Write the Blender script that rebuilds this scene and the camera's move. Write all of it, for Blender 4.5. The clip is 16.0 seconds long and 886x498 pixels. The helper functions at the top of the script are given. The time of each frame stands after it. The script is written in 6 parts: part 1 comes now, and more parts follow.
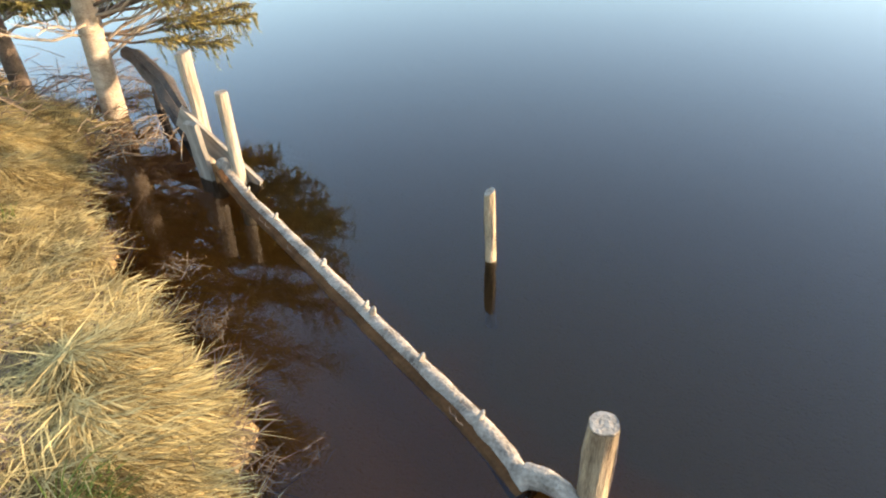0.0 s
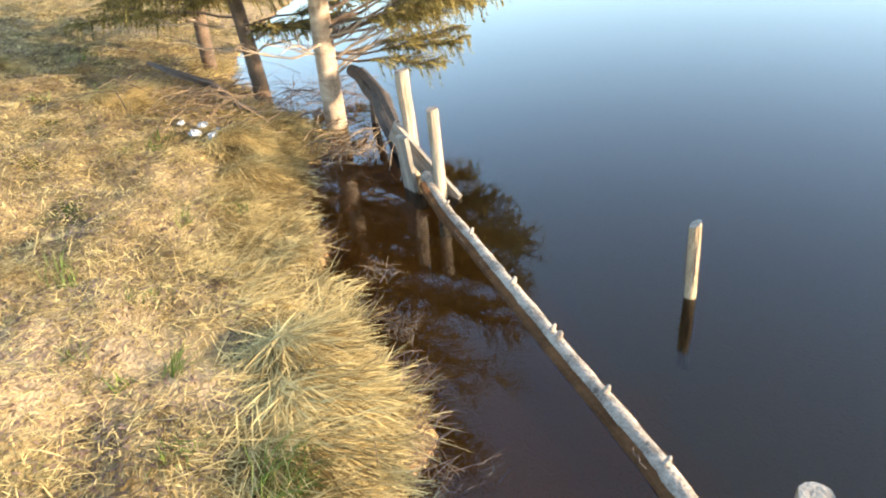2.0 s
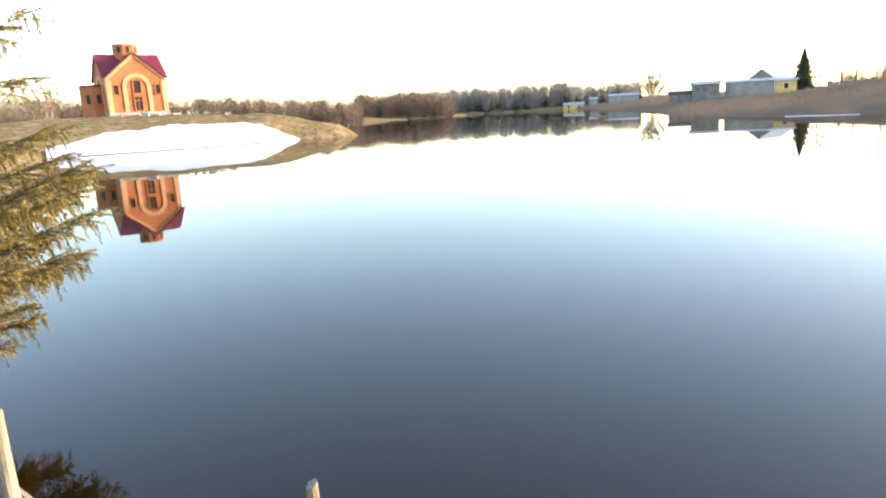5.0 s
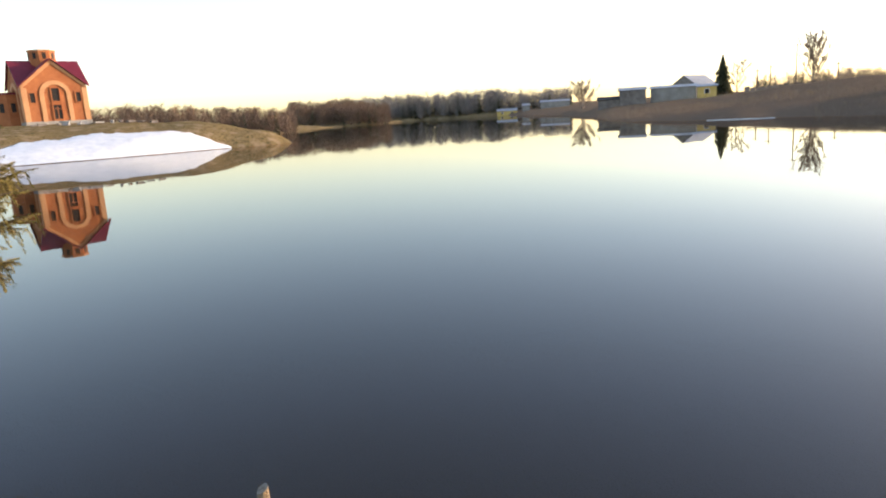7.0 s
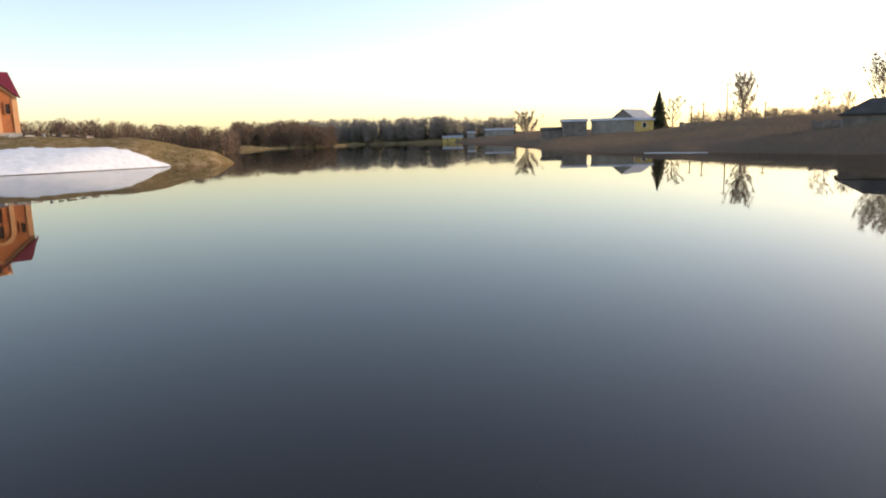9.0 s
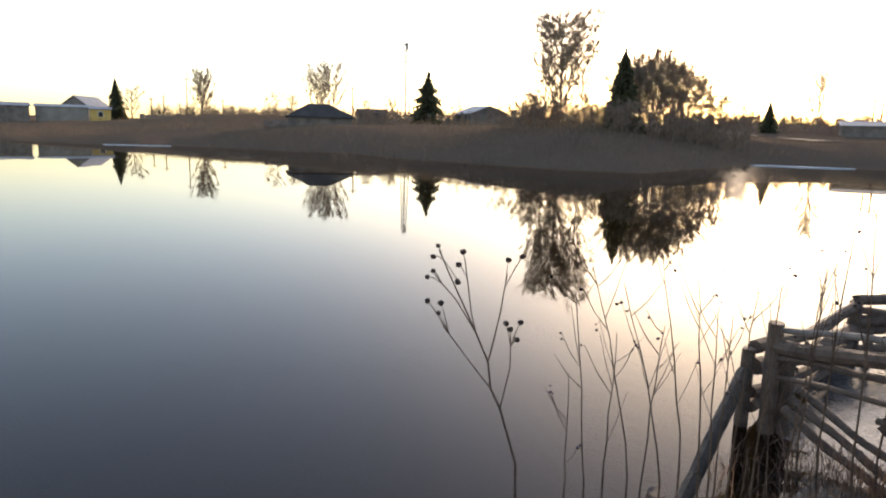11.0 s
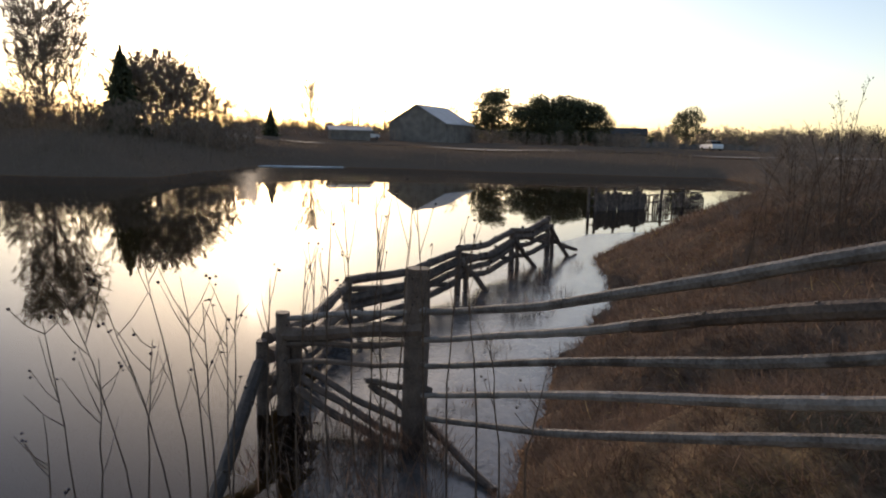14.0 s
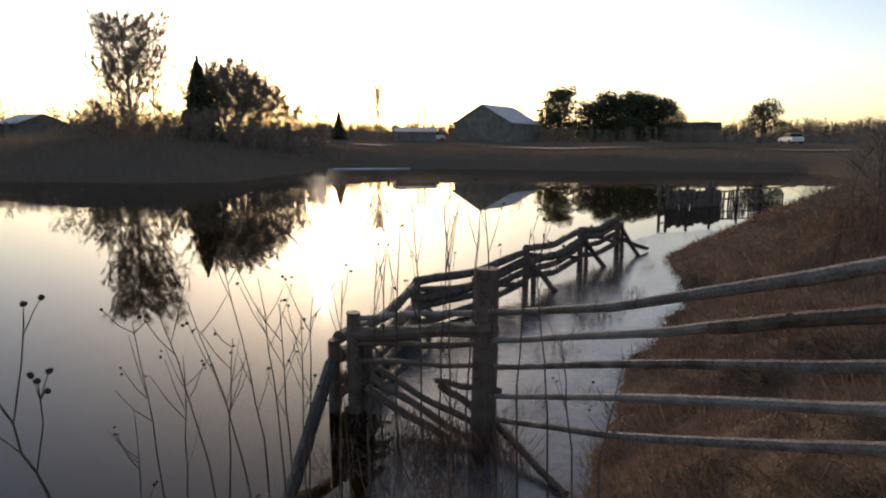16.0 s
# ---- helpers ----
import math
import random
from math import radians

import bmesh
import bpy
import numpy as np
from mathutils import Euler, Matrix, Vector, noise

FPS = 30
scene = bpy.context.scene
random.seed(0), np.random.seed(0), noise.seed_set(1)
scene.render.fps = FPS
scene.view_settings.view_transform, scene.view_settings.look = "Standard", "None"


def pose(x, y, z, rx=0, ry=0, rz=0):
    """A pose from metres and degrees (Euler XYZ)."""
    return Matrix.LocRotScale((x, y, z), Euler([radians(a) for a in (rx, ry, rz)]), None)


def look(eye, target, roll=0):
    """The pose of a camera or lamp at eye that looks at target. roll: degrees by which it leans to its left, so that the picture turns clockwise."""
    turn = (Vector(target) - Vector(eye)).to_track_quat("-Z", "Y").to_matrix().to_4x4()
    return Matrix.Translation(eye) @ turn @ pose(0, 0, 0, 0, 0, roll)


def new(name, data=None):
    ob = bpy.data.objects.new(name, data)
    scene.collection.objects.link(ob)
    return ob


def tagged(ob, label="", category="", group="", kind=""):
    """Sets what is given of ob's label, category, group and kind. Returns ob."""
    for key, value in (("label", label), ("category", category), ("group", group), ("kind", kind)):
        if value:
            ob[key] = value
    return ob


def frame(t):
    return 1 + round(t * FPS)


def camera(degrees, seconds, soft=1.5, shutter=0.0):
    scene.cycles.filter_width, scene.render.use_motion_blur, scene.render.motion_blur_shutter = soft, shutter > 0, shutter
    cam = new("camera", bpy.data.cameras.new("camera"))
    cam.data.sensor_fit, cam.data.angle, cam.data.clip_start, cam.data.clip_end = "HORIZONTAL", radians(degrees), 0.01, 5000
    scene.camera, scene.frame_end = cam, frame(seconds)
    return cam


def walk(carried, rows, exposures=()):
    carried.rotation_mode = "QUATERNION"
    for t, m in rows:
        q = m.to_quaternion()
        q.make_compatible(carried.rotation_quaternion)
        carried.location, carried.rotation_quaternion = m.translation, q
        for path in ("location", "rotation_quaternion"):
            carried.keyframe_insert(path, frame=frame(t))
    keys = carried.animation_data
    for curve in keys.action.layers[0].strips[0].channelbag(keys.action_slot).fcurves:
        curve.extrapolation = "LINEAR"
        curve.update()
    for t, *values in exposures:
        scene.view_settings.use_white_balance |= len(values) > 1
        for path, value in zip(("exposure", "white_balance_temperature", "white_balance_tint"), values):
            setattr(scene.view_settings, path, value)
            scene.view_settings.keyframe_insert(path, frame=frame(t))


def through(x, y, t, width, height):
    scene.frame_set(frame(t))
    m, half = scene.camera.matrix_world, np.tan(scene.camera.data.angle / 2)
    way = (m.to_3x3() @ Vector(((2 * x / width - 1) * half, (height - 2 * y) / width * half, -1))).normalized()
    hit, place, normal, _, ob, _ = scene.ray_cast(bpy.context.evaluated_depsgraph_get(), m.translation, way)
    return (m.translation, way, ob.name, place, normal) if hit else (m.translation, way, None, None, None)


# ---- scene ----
cam = camera(67.56, 16.0, soft=2.0)

PATH = [
    (0.0, look((0.009, -0.030, 2.132), (-3.918, 7.439, -3.234), -2.39)),
    (0.5, look((0.044, -0.027, 2.142), (-4.535, 7.215, -3.016), -3.79)),
    (1.0, look((0.024, -0.046, 2.146), (-5.471, 6.600, -2.919), -5.17)),
    (1.5, look((-0.007, -0.047, 2.138), (-5.791, 6.370, -2.899), -5.44)),
    (2.0, look((-0.042, -0.047, 2.130), (-6.289, 6.008, -2.801), -6.18)),
    (2.5, look((-0.048, -0.047, 2.162), (-5.922, 6.515, -2.575), -3.87)),
    (3.0, look((-0.054, -0.021, 2.179), (-5.701, 7.110, -1.975), -5.47)),
    (3.5, look((-0.052, -0.021, 2.197), (-5.174, 7.661, -1.646), -4.14)),
    (4.0, look((-0.002, -0.007, 2.230), (-3.651, 8.747, -0.939), -0.80)),
    (4.5, look((0.041, 0.026, 2.259), (-2.276, 9.465, -0.093), -1.92)),
    (5.0, look((0.055, 0.050, 2.275), (-1.793, 9.668, 0.254), -3.10)),
    (5.2, look((0.046, 0.050, 2.277), (-1.662, 9.702, 0.296), -3.09)),
    (7.3, look((-0.010, 0.048, 2.204), (-0.915, 9.812, 0.242), -3.52)),
    (7.5, look((-0.014, 0.049, 2.204), (-1.011, 9.818, 0.313), -3.36)),
    (8.0, look((-0.019, 0.053, 2.207), (-1.294, 9.837, 0.585), -3.25)),
    (8.5, look((-0.019, 0.061, 2.201), (-1.085, 9.888, 0.686), -1.63)),
    (9.0, look((-0.018, 0.074, 2.192), (-0.085, 9.938, 0.549), -1.66)),
    (9.5, look((-0.039, 0.088, 2.190), (1.586, 9.799, 0.444), -0.51)),
    (10.0, look((-0.069, 0.121, 2.189), (3.405, 9.293, 0.238), -0.59)),
    (10.2, look((-0.062, 0.106, 2.194), (4.300, 8.899, 0.282), 0.09)),
    (12.3, look((0.039, 0.039, 2.177), (8.659, 4.782, 0.388), 1.33)),
    (12.5, look((0.033, 0.035, 2.191), (8.880, 4.345, 0.418), 1.45)),
    (13.0, look((0.037, 0.001, 2.196), (9.442, 2.919, 0.460), 1.46)),
    (13.5, look((0.028, -0.031, 2.209), (9.697, 1.992, 0.649), 1.54)),
    (14.0, look((0.023, -0.072, 2.217), (9.843, 1.002, 0.667), 1.41)),
    (14.5, look((0.034, -0.092, 2.213), (9.904, 0.430, 0.694), 0.75)),
    (15.0, look((0.031, -0.095, 2.217), (9.898, 0.558, 0.732), 0.38)),
    (15.5, look((0.042, -0.081, 2.215), (9.869, 1.010, 0.718), 0.14)),
    (16.0, look((0.028, -0.056, 2.216), (9.689, 2.002, 0.656), 0.06)),
]
EXPOSURES = [(0.0, 2.72, 6700, 12), (2.0, 2.9, 6350, 11), (3.5, 2.83, 6100, 10), (5.0, 2.47, 6500, 15), (7.5, 1.35, 6850, 20), (9.0, 1.12, 6950, 20), (10.2, 1.15, 6950, 20), (12.3, 0.9, 6750, 20), (13.5, 0.48, 6550, 19), (14.5, 0.15, 6450, 18), (16.0, 0.12, 6450, 18)]
walk(cam, PATH, EXPOSURES)

# ---------------------------------------------------------------- sky and sun
SUN_AZ, SUN_EL = 67.5, 11.0
world = bpy.data.worlds.new("evening_sky")
scene.world = world
world.use_nodes = True
wn, wl = world.node_tree.nodes, world.node_tree.links
sky = wn.new("ShaderNodeTexSky")
sky.sky_type, sky.sun_disc = "NISHITA", False
sky.sun_elevation, sky.sun_rotation = radians(SUN_EL), radians(SUN_AZ)
sky.air_density, sky.dust_density, sky.ozone_density = 0.97, 0.95, 1.2
wl.new(sky.outputs[0], wn["Background"].inputs["Color"])
wn["Background"].inputs["Strength"].default_value = 0.16

sun_data = bpy.data.lights.new("sun", "SUN")
sun_data.energy, sun_data.angle, sun_data.color = 2.1, radians(0.6), (1.0, 0.82, 0.60)
sun = new("sun", sun_data)
saz, sel = radians(SUN_AZ), radians(SUN_EL)
sun.matrix_world = look((math.sin(saz) * math.cos(sel) * 50, math.cos(saz) * math.cos(sel) * 50, math.sin(sel) * 50), (0, 0, 0))


# ---------------------------------------------------------------- materials
def material(name, dark, light, scale=4.0, rough=0.85, bump=0.3, fine=40.0, per_object=0.0, spec=0.3, stretch=(1, 1, 1), island=0.0):
    """Two colours mixed by coarse and fine noise, with a fine bump."""
    m = bpy.data.materials.new(name)
    m.use_nodes = True
    n, k = m.node_tree.nodes, m.node_tree.links
    b = n["Principled BSDF"]
    tc, mp = n.new("ShaderNodeTexCoord"), n.new("ShaderNodeMapping")
    mp.inputs["Scale"].default_value = stretch
    k.new(tc.outputs["Object"], mp.inputs["Vector"])
    big, small = n.new("ShaderNodeTexNoise"), n.new("ShaderNodeTexNoise")
    big.inputs["Scale"].default_value, big.inputs["Detail"].default_value = scale, 6
    small.inputs["Scale"].default_value, small.inputs["Detail"].default_value = fine, 4
    k.new(mp.outputs[0], big.inputs["Vector"])
    k.new(mp.outputs[0], small.inputs["Vector"])
    add = n.new("ShaderNodeMath")
    add.operation = "MULTIPLY_ADD"
    add.inputs[1].default_value = 0.55
    k.new(small.outputs["Fac"], add.inputs[0])
    k.new(big.outputs["Fac"], add.inputs[2])
    ramp = n.new("ShaderNodeMapRange")
    ramp.inputs["From Min"].default_value, ramp.inputs["From Max"].default_value = 0.5, 1.05
    k.new(add.outputs[0], ramp.inputs["Value"])
    fac = ramp.outputs[0]
    for amount, node, out in ((per_object, "ShaderNodeObjectInfo", "Random"), (island, "ShaderNodeNewGeometry", "Random Per Island")):
        if amount:
            info = n.new(node)
            vary = n.new("ShaderNodeMath")
            vary.operation = "MULTIPLY_ADD"
            vary.use_clamp = True
            shift = n.new("ShaderNodeMath")
            shift.operation = "SUBTRACT"
            shift.inputs[1].default_value = 0.5
            k.new(info.outputs[out], shift.inputs[0])
            vary.inputs[1].default_value = amount
            k.new(shift.outputs[0], vary.inputs[0])
            k.new(fac, vary.inputs[2])
            fac = vary.outputs[0]
    mix = n.new("ShaderNodeMix")
    mix.data_type = "RGBA"
    mix.inputs["A"].default_value, mix.inputs["B"].default_value = (*dark, 1), (*light, 1)
    k.new(fac, mix.inputs["Factor"])
    k.new(mix.outputs["Result"], b.inputs["Base Color"])
    b.inputs["Roughness"].default_value = rough
    b.inputs["Specular IOR Level"].default_value = spec
    if bump:
        bp = n.new("ShaderNodeBump")
        bp.inputs["Strength"].default_value, bp.inputs["Distance"].default_value = bump, 0.02
        k.new(add.outputs[0], bp.inputs["Height"])
        k.new(bp.outputs[0], b.inputs["Normal"])
    return m


def leafy(name, dark, light, island=0.9, through=0.35, rough=0.8):
    """Thin plant matter that lets some light through."""
    m = material(name, dark, light, 3.0, rough, 0.0, 25.0, 0.2, 0.05, island=island)
    n, k = m.node_tree.nodes, m.node_tree.links
    b, out = n["Principled BSDF"], n["Material Output"]
    tr, mx = n.new("ShaderNodeBsdfTranslucent"), n.new("ShaderNodeMixShader")
    k.new(b.inputs["Base Color"].links[0].from_socket, tr.inputs["Color"])
    mx.inputs[0].default_value = through
    k.new(b.outputs[0], mx.inputs[1])
    k.new(tr.outputs[0], mx.inputs[2])
    k.new(mx.outputs[0], out.inputs["Surface"])
    return m


def water_material():
    m = bpy.data.materials.new("peat_water")
    m.use_nodes = True
    n, k = m.node_tree.nodes, m.node_tree.links
    n.remove(n["Principled BSDF"])
    out = n["Material Output"]
    tint = n.new("ShaderNodeBsdfTransparent")
    tint.inputs["Color"].default_value = (0.60, 0.47, 0.33, 1)
    calm, ripple = n.new("ShaderNodeBsdfAnisotropic"), n.new("ShaderNodeBsdfAnisotropic")
    calm.inputs["Roughness"].default_value, ripple.inputs["Roughness"].default_value = 0.012, 0.10
    gloss = n.new("ShaderNodeMixShader")
    gloss.inputs[0].default_value = 0.04
    fres = n.new("ShaderNodeFresnel")
    fres.inputs["IOR"].default_value = 1.41
    tc, wave, bp = n.new("ShaderNodeTexCoord"), n.new("ShaderNodeTexNoise"), n.new("ShaderNodeBump")
    wave.inputs["Scale"].default_value, wave.inputs["Detail"].default_value = 0.9, 0
    bp.inputs["Strength"].default_value, bp.inputs["Distance"].default_value = 0.03, 0.02
    k.new(tc.outputs["Object"], wave.inputs["Vector"])
    k.new(wave.outputs["Fac"], bp.inputs["Height"])
    for s in (calm, ripple, fres):
        k.new(bp.outputs[0], s.inputs["Normal"])
    k.new(calm.outputs[0], gloss.inputs[1])
    k.new(ripple.outputs[0], gloss.inputs[2])
    mx = n.new("ShaderNodeMixShader")
    k.new(fres.outputs[0], mx.inputs[0])
    k.new(tint.outputs[0], mx.inputs[1])
    k.new(gloss.outputs[0], mx.inputs[2])
    k.new(mx.outputs[0], out.inputs["Surface"])
    return m


def ground_material():
    """Dry straw, bare trodden soil and green tufts on land; silt under the water. Backlit banks and dim deep water
    painted in.
    """
    m = material("dry_grass_ground", (0.08, 0.055, 0.026), (0.32, 0.23, 0.11), 5.0, 1.0, 1.0, 55.0, spec=0.0)
    [x for x in m.node_tree.nodes if x.bl_idname == "ShaderNodeBump"][0].inputs["Distance"].default_value = 0.05
    n, k = m.node_tree.nodes, m.node_tree.links
    b = n["Principled BSDF"]
    land = b.inputs["Base Color"].links[0].from_socket
    geo, sep = n.new("ShaderNodeNewGeometry"), n.new("ShaderNodeSeparateXYZ")
    k.new(geo.outputs["Position"], sep.inputs[0])

    def blend(a_socket, colour, fac_socket):
        mx = n.new("ShaderNodeMix")
        mx.data_type = "RGBA"
        k.new(a_socket, mx.inputs["A"])
        mx.inputs["B"].default_value = (*colour, 1)
        k.new(fac_socket, mx.inputs["Factor"])
        return mx.outputs["Result"]

    def patch(scale, lo, hi, detail=3):
        t = n.new("ShaderNodeTexNoise")
        t.inputs["Scale"].default_value, t.inputs["Detail"].default_value = scale, detail
        k.new(geo.outputs["Position"], t.inputs["Vector"])
        r = n.new("ShaderNodeMapRange")
        r.inputs["From Min"].default_value, r.inputs["From Max"].default_value = lo, hi
        k.new(t.outputs["Fac"], r.inputs["Value"])
        return r.outputs[0]

    col = blend(land, (0.05, 0.055, 0.018), patch(2.3, 0.56, 0.72))
    col = blend(col, (0.30, 0.215, 0.13), patch(0.7, 0.52, 0.66))
    # Banks seen against the sun: their backlit darkness is mixed into the colour.
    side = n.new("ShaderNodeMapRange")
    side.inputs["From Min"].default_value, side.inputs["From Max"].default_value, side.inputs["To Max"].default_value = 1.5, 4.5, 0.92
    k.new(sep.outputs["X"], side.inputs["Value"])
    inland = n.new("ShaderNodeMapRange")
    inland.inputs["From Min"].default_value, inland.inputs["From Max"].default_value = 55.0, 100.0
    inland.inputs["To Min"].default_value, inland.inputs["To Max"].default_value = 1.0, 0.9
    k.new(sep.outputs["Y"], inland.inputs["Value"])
    backlit = n.new("ShaderNodeMath")
    backlit.operation = "MULTIPLY"
    k.new(side.outputs[0], backlit.inputs[0])
    k.new(inland.outputs[0], backlit.inputs[1])
    col = blend(col, (0.16, 0.115, 0.085), backlit.outputs[0])
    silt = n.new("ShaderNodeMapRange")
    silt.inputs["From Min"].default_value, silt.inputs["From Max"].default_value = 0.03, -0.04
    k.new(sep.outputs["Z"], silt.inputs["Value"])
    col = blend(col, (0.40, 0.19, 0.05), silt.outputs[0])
    # Bed colour darkens with depth in place of light lost in the peaty water.
    deep_dim = n.new("ShaderNodeMapRange")
    deep_dim.inputs["From Min"].default_value, deep_dim.inputs["From Max"].default_value = -0.31, -0.42
    k.new(sep.outputs["Z"], deep_dim.inputs["Value"])
    col = blend(col, (0.26, 0.19, 0.09), deep_dim.outputs[0])
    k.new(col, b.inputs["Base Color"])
    return m


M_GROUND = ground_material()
M_WATER = water_material()
M_SNOW = material("old_snow", (0.55, 0.58, 0.61), (0.77, 0.78, 0.79), 1.5, 0.7, 0.4, 12.0)
M_STRAW = leafy("dry_straw", (0.13, 0.08, 0.026), (0.64, 0.47, 0.19), through=0.16)
M_RUST = leafy("rusty_sedge", (0.10, 0.066, 0.05), (0.30, 0.20, 0.14), through=0.42)
M_GREEN = leafy("fresh_grass", (0.07, 0.10, 0.02), (0.2, 0.24, 0.06))
M_NEEDLE = leafy("larch_needles", (0.085, 0.072, 0.02), (0.37, 0.28, 0.09), 0.85, 0.3)
M_SPRUCE = leafy("dark_needles", (0.06, 0.062, 0.04), (0.15, 0.15, 0.085), 0.9, 0.4)
M_PALEBARK = material("pale_bark", (0.15, 0.09, 0.05), (0.50, 0.385, 0.26), 6.0, 0.85, 0.7, 50.0, stretch=(1, 1, 2.5))
M_BARK = material("dark_bark", (0.05, 0.032, 0.02), (0.19, 0.125, 0.08), 7.0, 0.9, 0.8, 45.0)
M_TWIG = material("bare_twigs", (0.15, 0.11, 0.085), (0.36, 0.27, 0.2), 2.0, 0.9, 0.0, 10.0, island=0.6)
M_DRIFT = material("bleached_log", (0.085, 0.06, 0.04), (0.42, 0.34, 0.25), 9.0, 0.85, 0.9, 60.0, stretch=(1, 1, 1))
M_STAKE = material("bleached_stake", (0.14, 0.10, 0.06), (0.43, 0.34, 0.23), 7.0, 0.85, 0.6, 45.0, 0.3, stretch=(3, 3, 0.35))
M_BOARD = material("weathered_board", (0.11, 0.085, 0.06), (0.31, 0.255, 0.19), 6.0, 0.85, 0.5, 40.0, 0.3, stretch=(0.35, 3, 3))
M_LOGBARK = material("soaked_brown_bark", (0.045, 0.021, 0.009), (0.13, 0.06, 0.024), 8.0, 0.95, 0.6, 50.0, spec=0.05)
M_WETBARK = material("wet_bark", (0.026, 0.020, 0.016), (0.085, 0.062, 0.045), 8.0, 0.6, 0.7, 50.0)
M_POST = material("weathered_post", (0.10, 0.06, 0.03), (0.42, 0.30, 0.17), 9.0, 0.85, 0.8, 70.0, 0.4, stretch=(3, 3, 0.4))
M_RAIL = material("grey_fence_rail", (0.08, 0.062, 0.05), (0.32, 0.27, 0.23), 7.0, 0.8, 0.7, 60.0, 0.5)
M_OLDWOOD = material("dark_wet_wood", (0.06, 0.042, 0.032), (0.20, 0.14, 0.104), 8.0, 0.75, 0.8, 60.0, 0.4)
M_STICK = material("pale_dead_sticks", (0.07, 0.045, 0.026), (0.25, 0.17, 0.095), 8.0, 0.85, 0.3, 40.0, 0.7)
M_SEED = material("seed_heads", (0.02, 0.014, 0.012), (0.07, 0.045, 0.035), 20.0, 0.9, 0.3, 90.0)
M_STALK = material("dry_stalk", (0.06, 0.038, 0.026), (0.17, 0.11, 0.07), 15.0, 0.85, 0.0, 60.0, 0.4)
M_BRICK = material("orange_brick", (0.30, 0.095, 0.035), (0.46, 0.17, 0.065), 1.0, 0.85, 0.3, 6.0)
M_PALEBRICK = material("pale_brick_trim", (0.50, 0.25, 0.12), (0.62, 0.34, 0.17), 1.0, 0.85, 0.2, 6.0)
M_MAROON = material("maroon_sheet_roof", (0.13, 0.012, 0.022), (0.20, 0.025, 0.04), 0.8, 0.45, 0.1, 9.0)
M_HOLE = material("dark_window_opening", (0.012, 0.009, 0.008), (0.03, 0.022, 0.018), 2.0, 0.6, 0.0, 9.0)
M_CONCRETE = material("grey_concrete", (0.24, 0.23, 0.21), (0.42, 0.40, 0.37), 2.0, 0.9, 0.3, 20.0)
M_GREYPLANK = material("grey_planks", (0.12, 0.10, 0.09), (0.27, 0.235, 0.2), 1.0, 0.85, 0.2, 12.0, 0.3)
M_WHITEWALL = material("whitewashed_wall", (0.22, 0.20, 0.175), (0.36, 0.33, 0.29), 0.6, 0.85, 0.1, 8.0)
M_YELLOW = material("yellow_paint", (0.52, 0.34, 0.09), (0.68, 0.48, 0.16), 0.8, 0.7, 0.1, 8.0)
M_SLATE = material("grey_slate_roof", (0.22, 0.22, 0.225), (0.36, 0.36, 0.37), 0.7, 0.4, 0.2, 8.0)
M_BLACKROOF = material("black_felt_roof", (0.03, 0.027, 0.025), (0.08, 0.07, 0.062), 0.7, 0.8, 0.2, 8.0)
M_METAL = material("galvanised_steel", (0.22, 0.22, 0.22), (0.4, 0.4, 0.4), 3.0, 0.5, 0.0, 20.0)
M_WHITEPAINT = material("white_paint", (0.66, 0.66, 0.66), (0.8, 0.8, 0.8), 1.0, 0.35, 0.0, 8.0)
M_DIRT = material("pale_dirt_road", (0.22, 0.17, 0.13), (0.36, 0.29, 0.23), 0.6, 0.95, 0.2, 9.0)
M_FILM = material("rotten_ice_film", (0.035, 0.03, 0.028), (0.15, 0.135, 0.125), 3.0, 0.17, 0.25, 26.0, spec=0.5)
M_PLASTIC = material("white_plastic_litter", (0.20, 0.20, 0.19), (0.42, 0.41, 0.39), 8.0, 0.5, 0.2, 30.0)


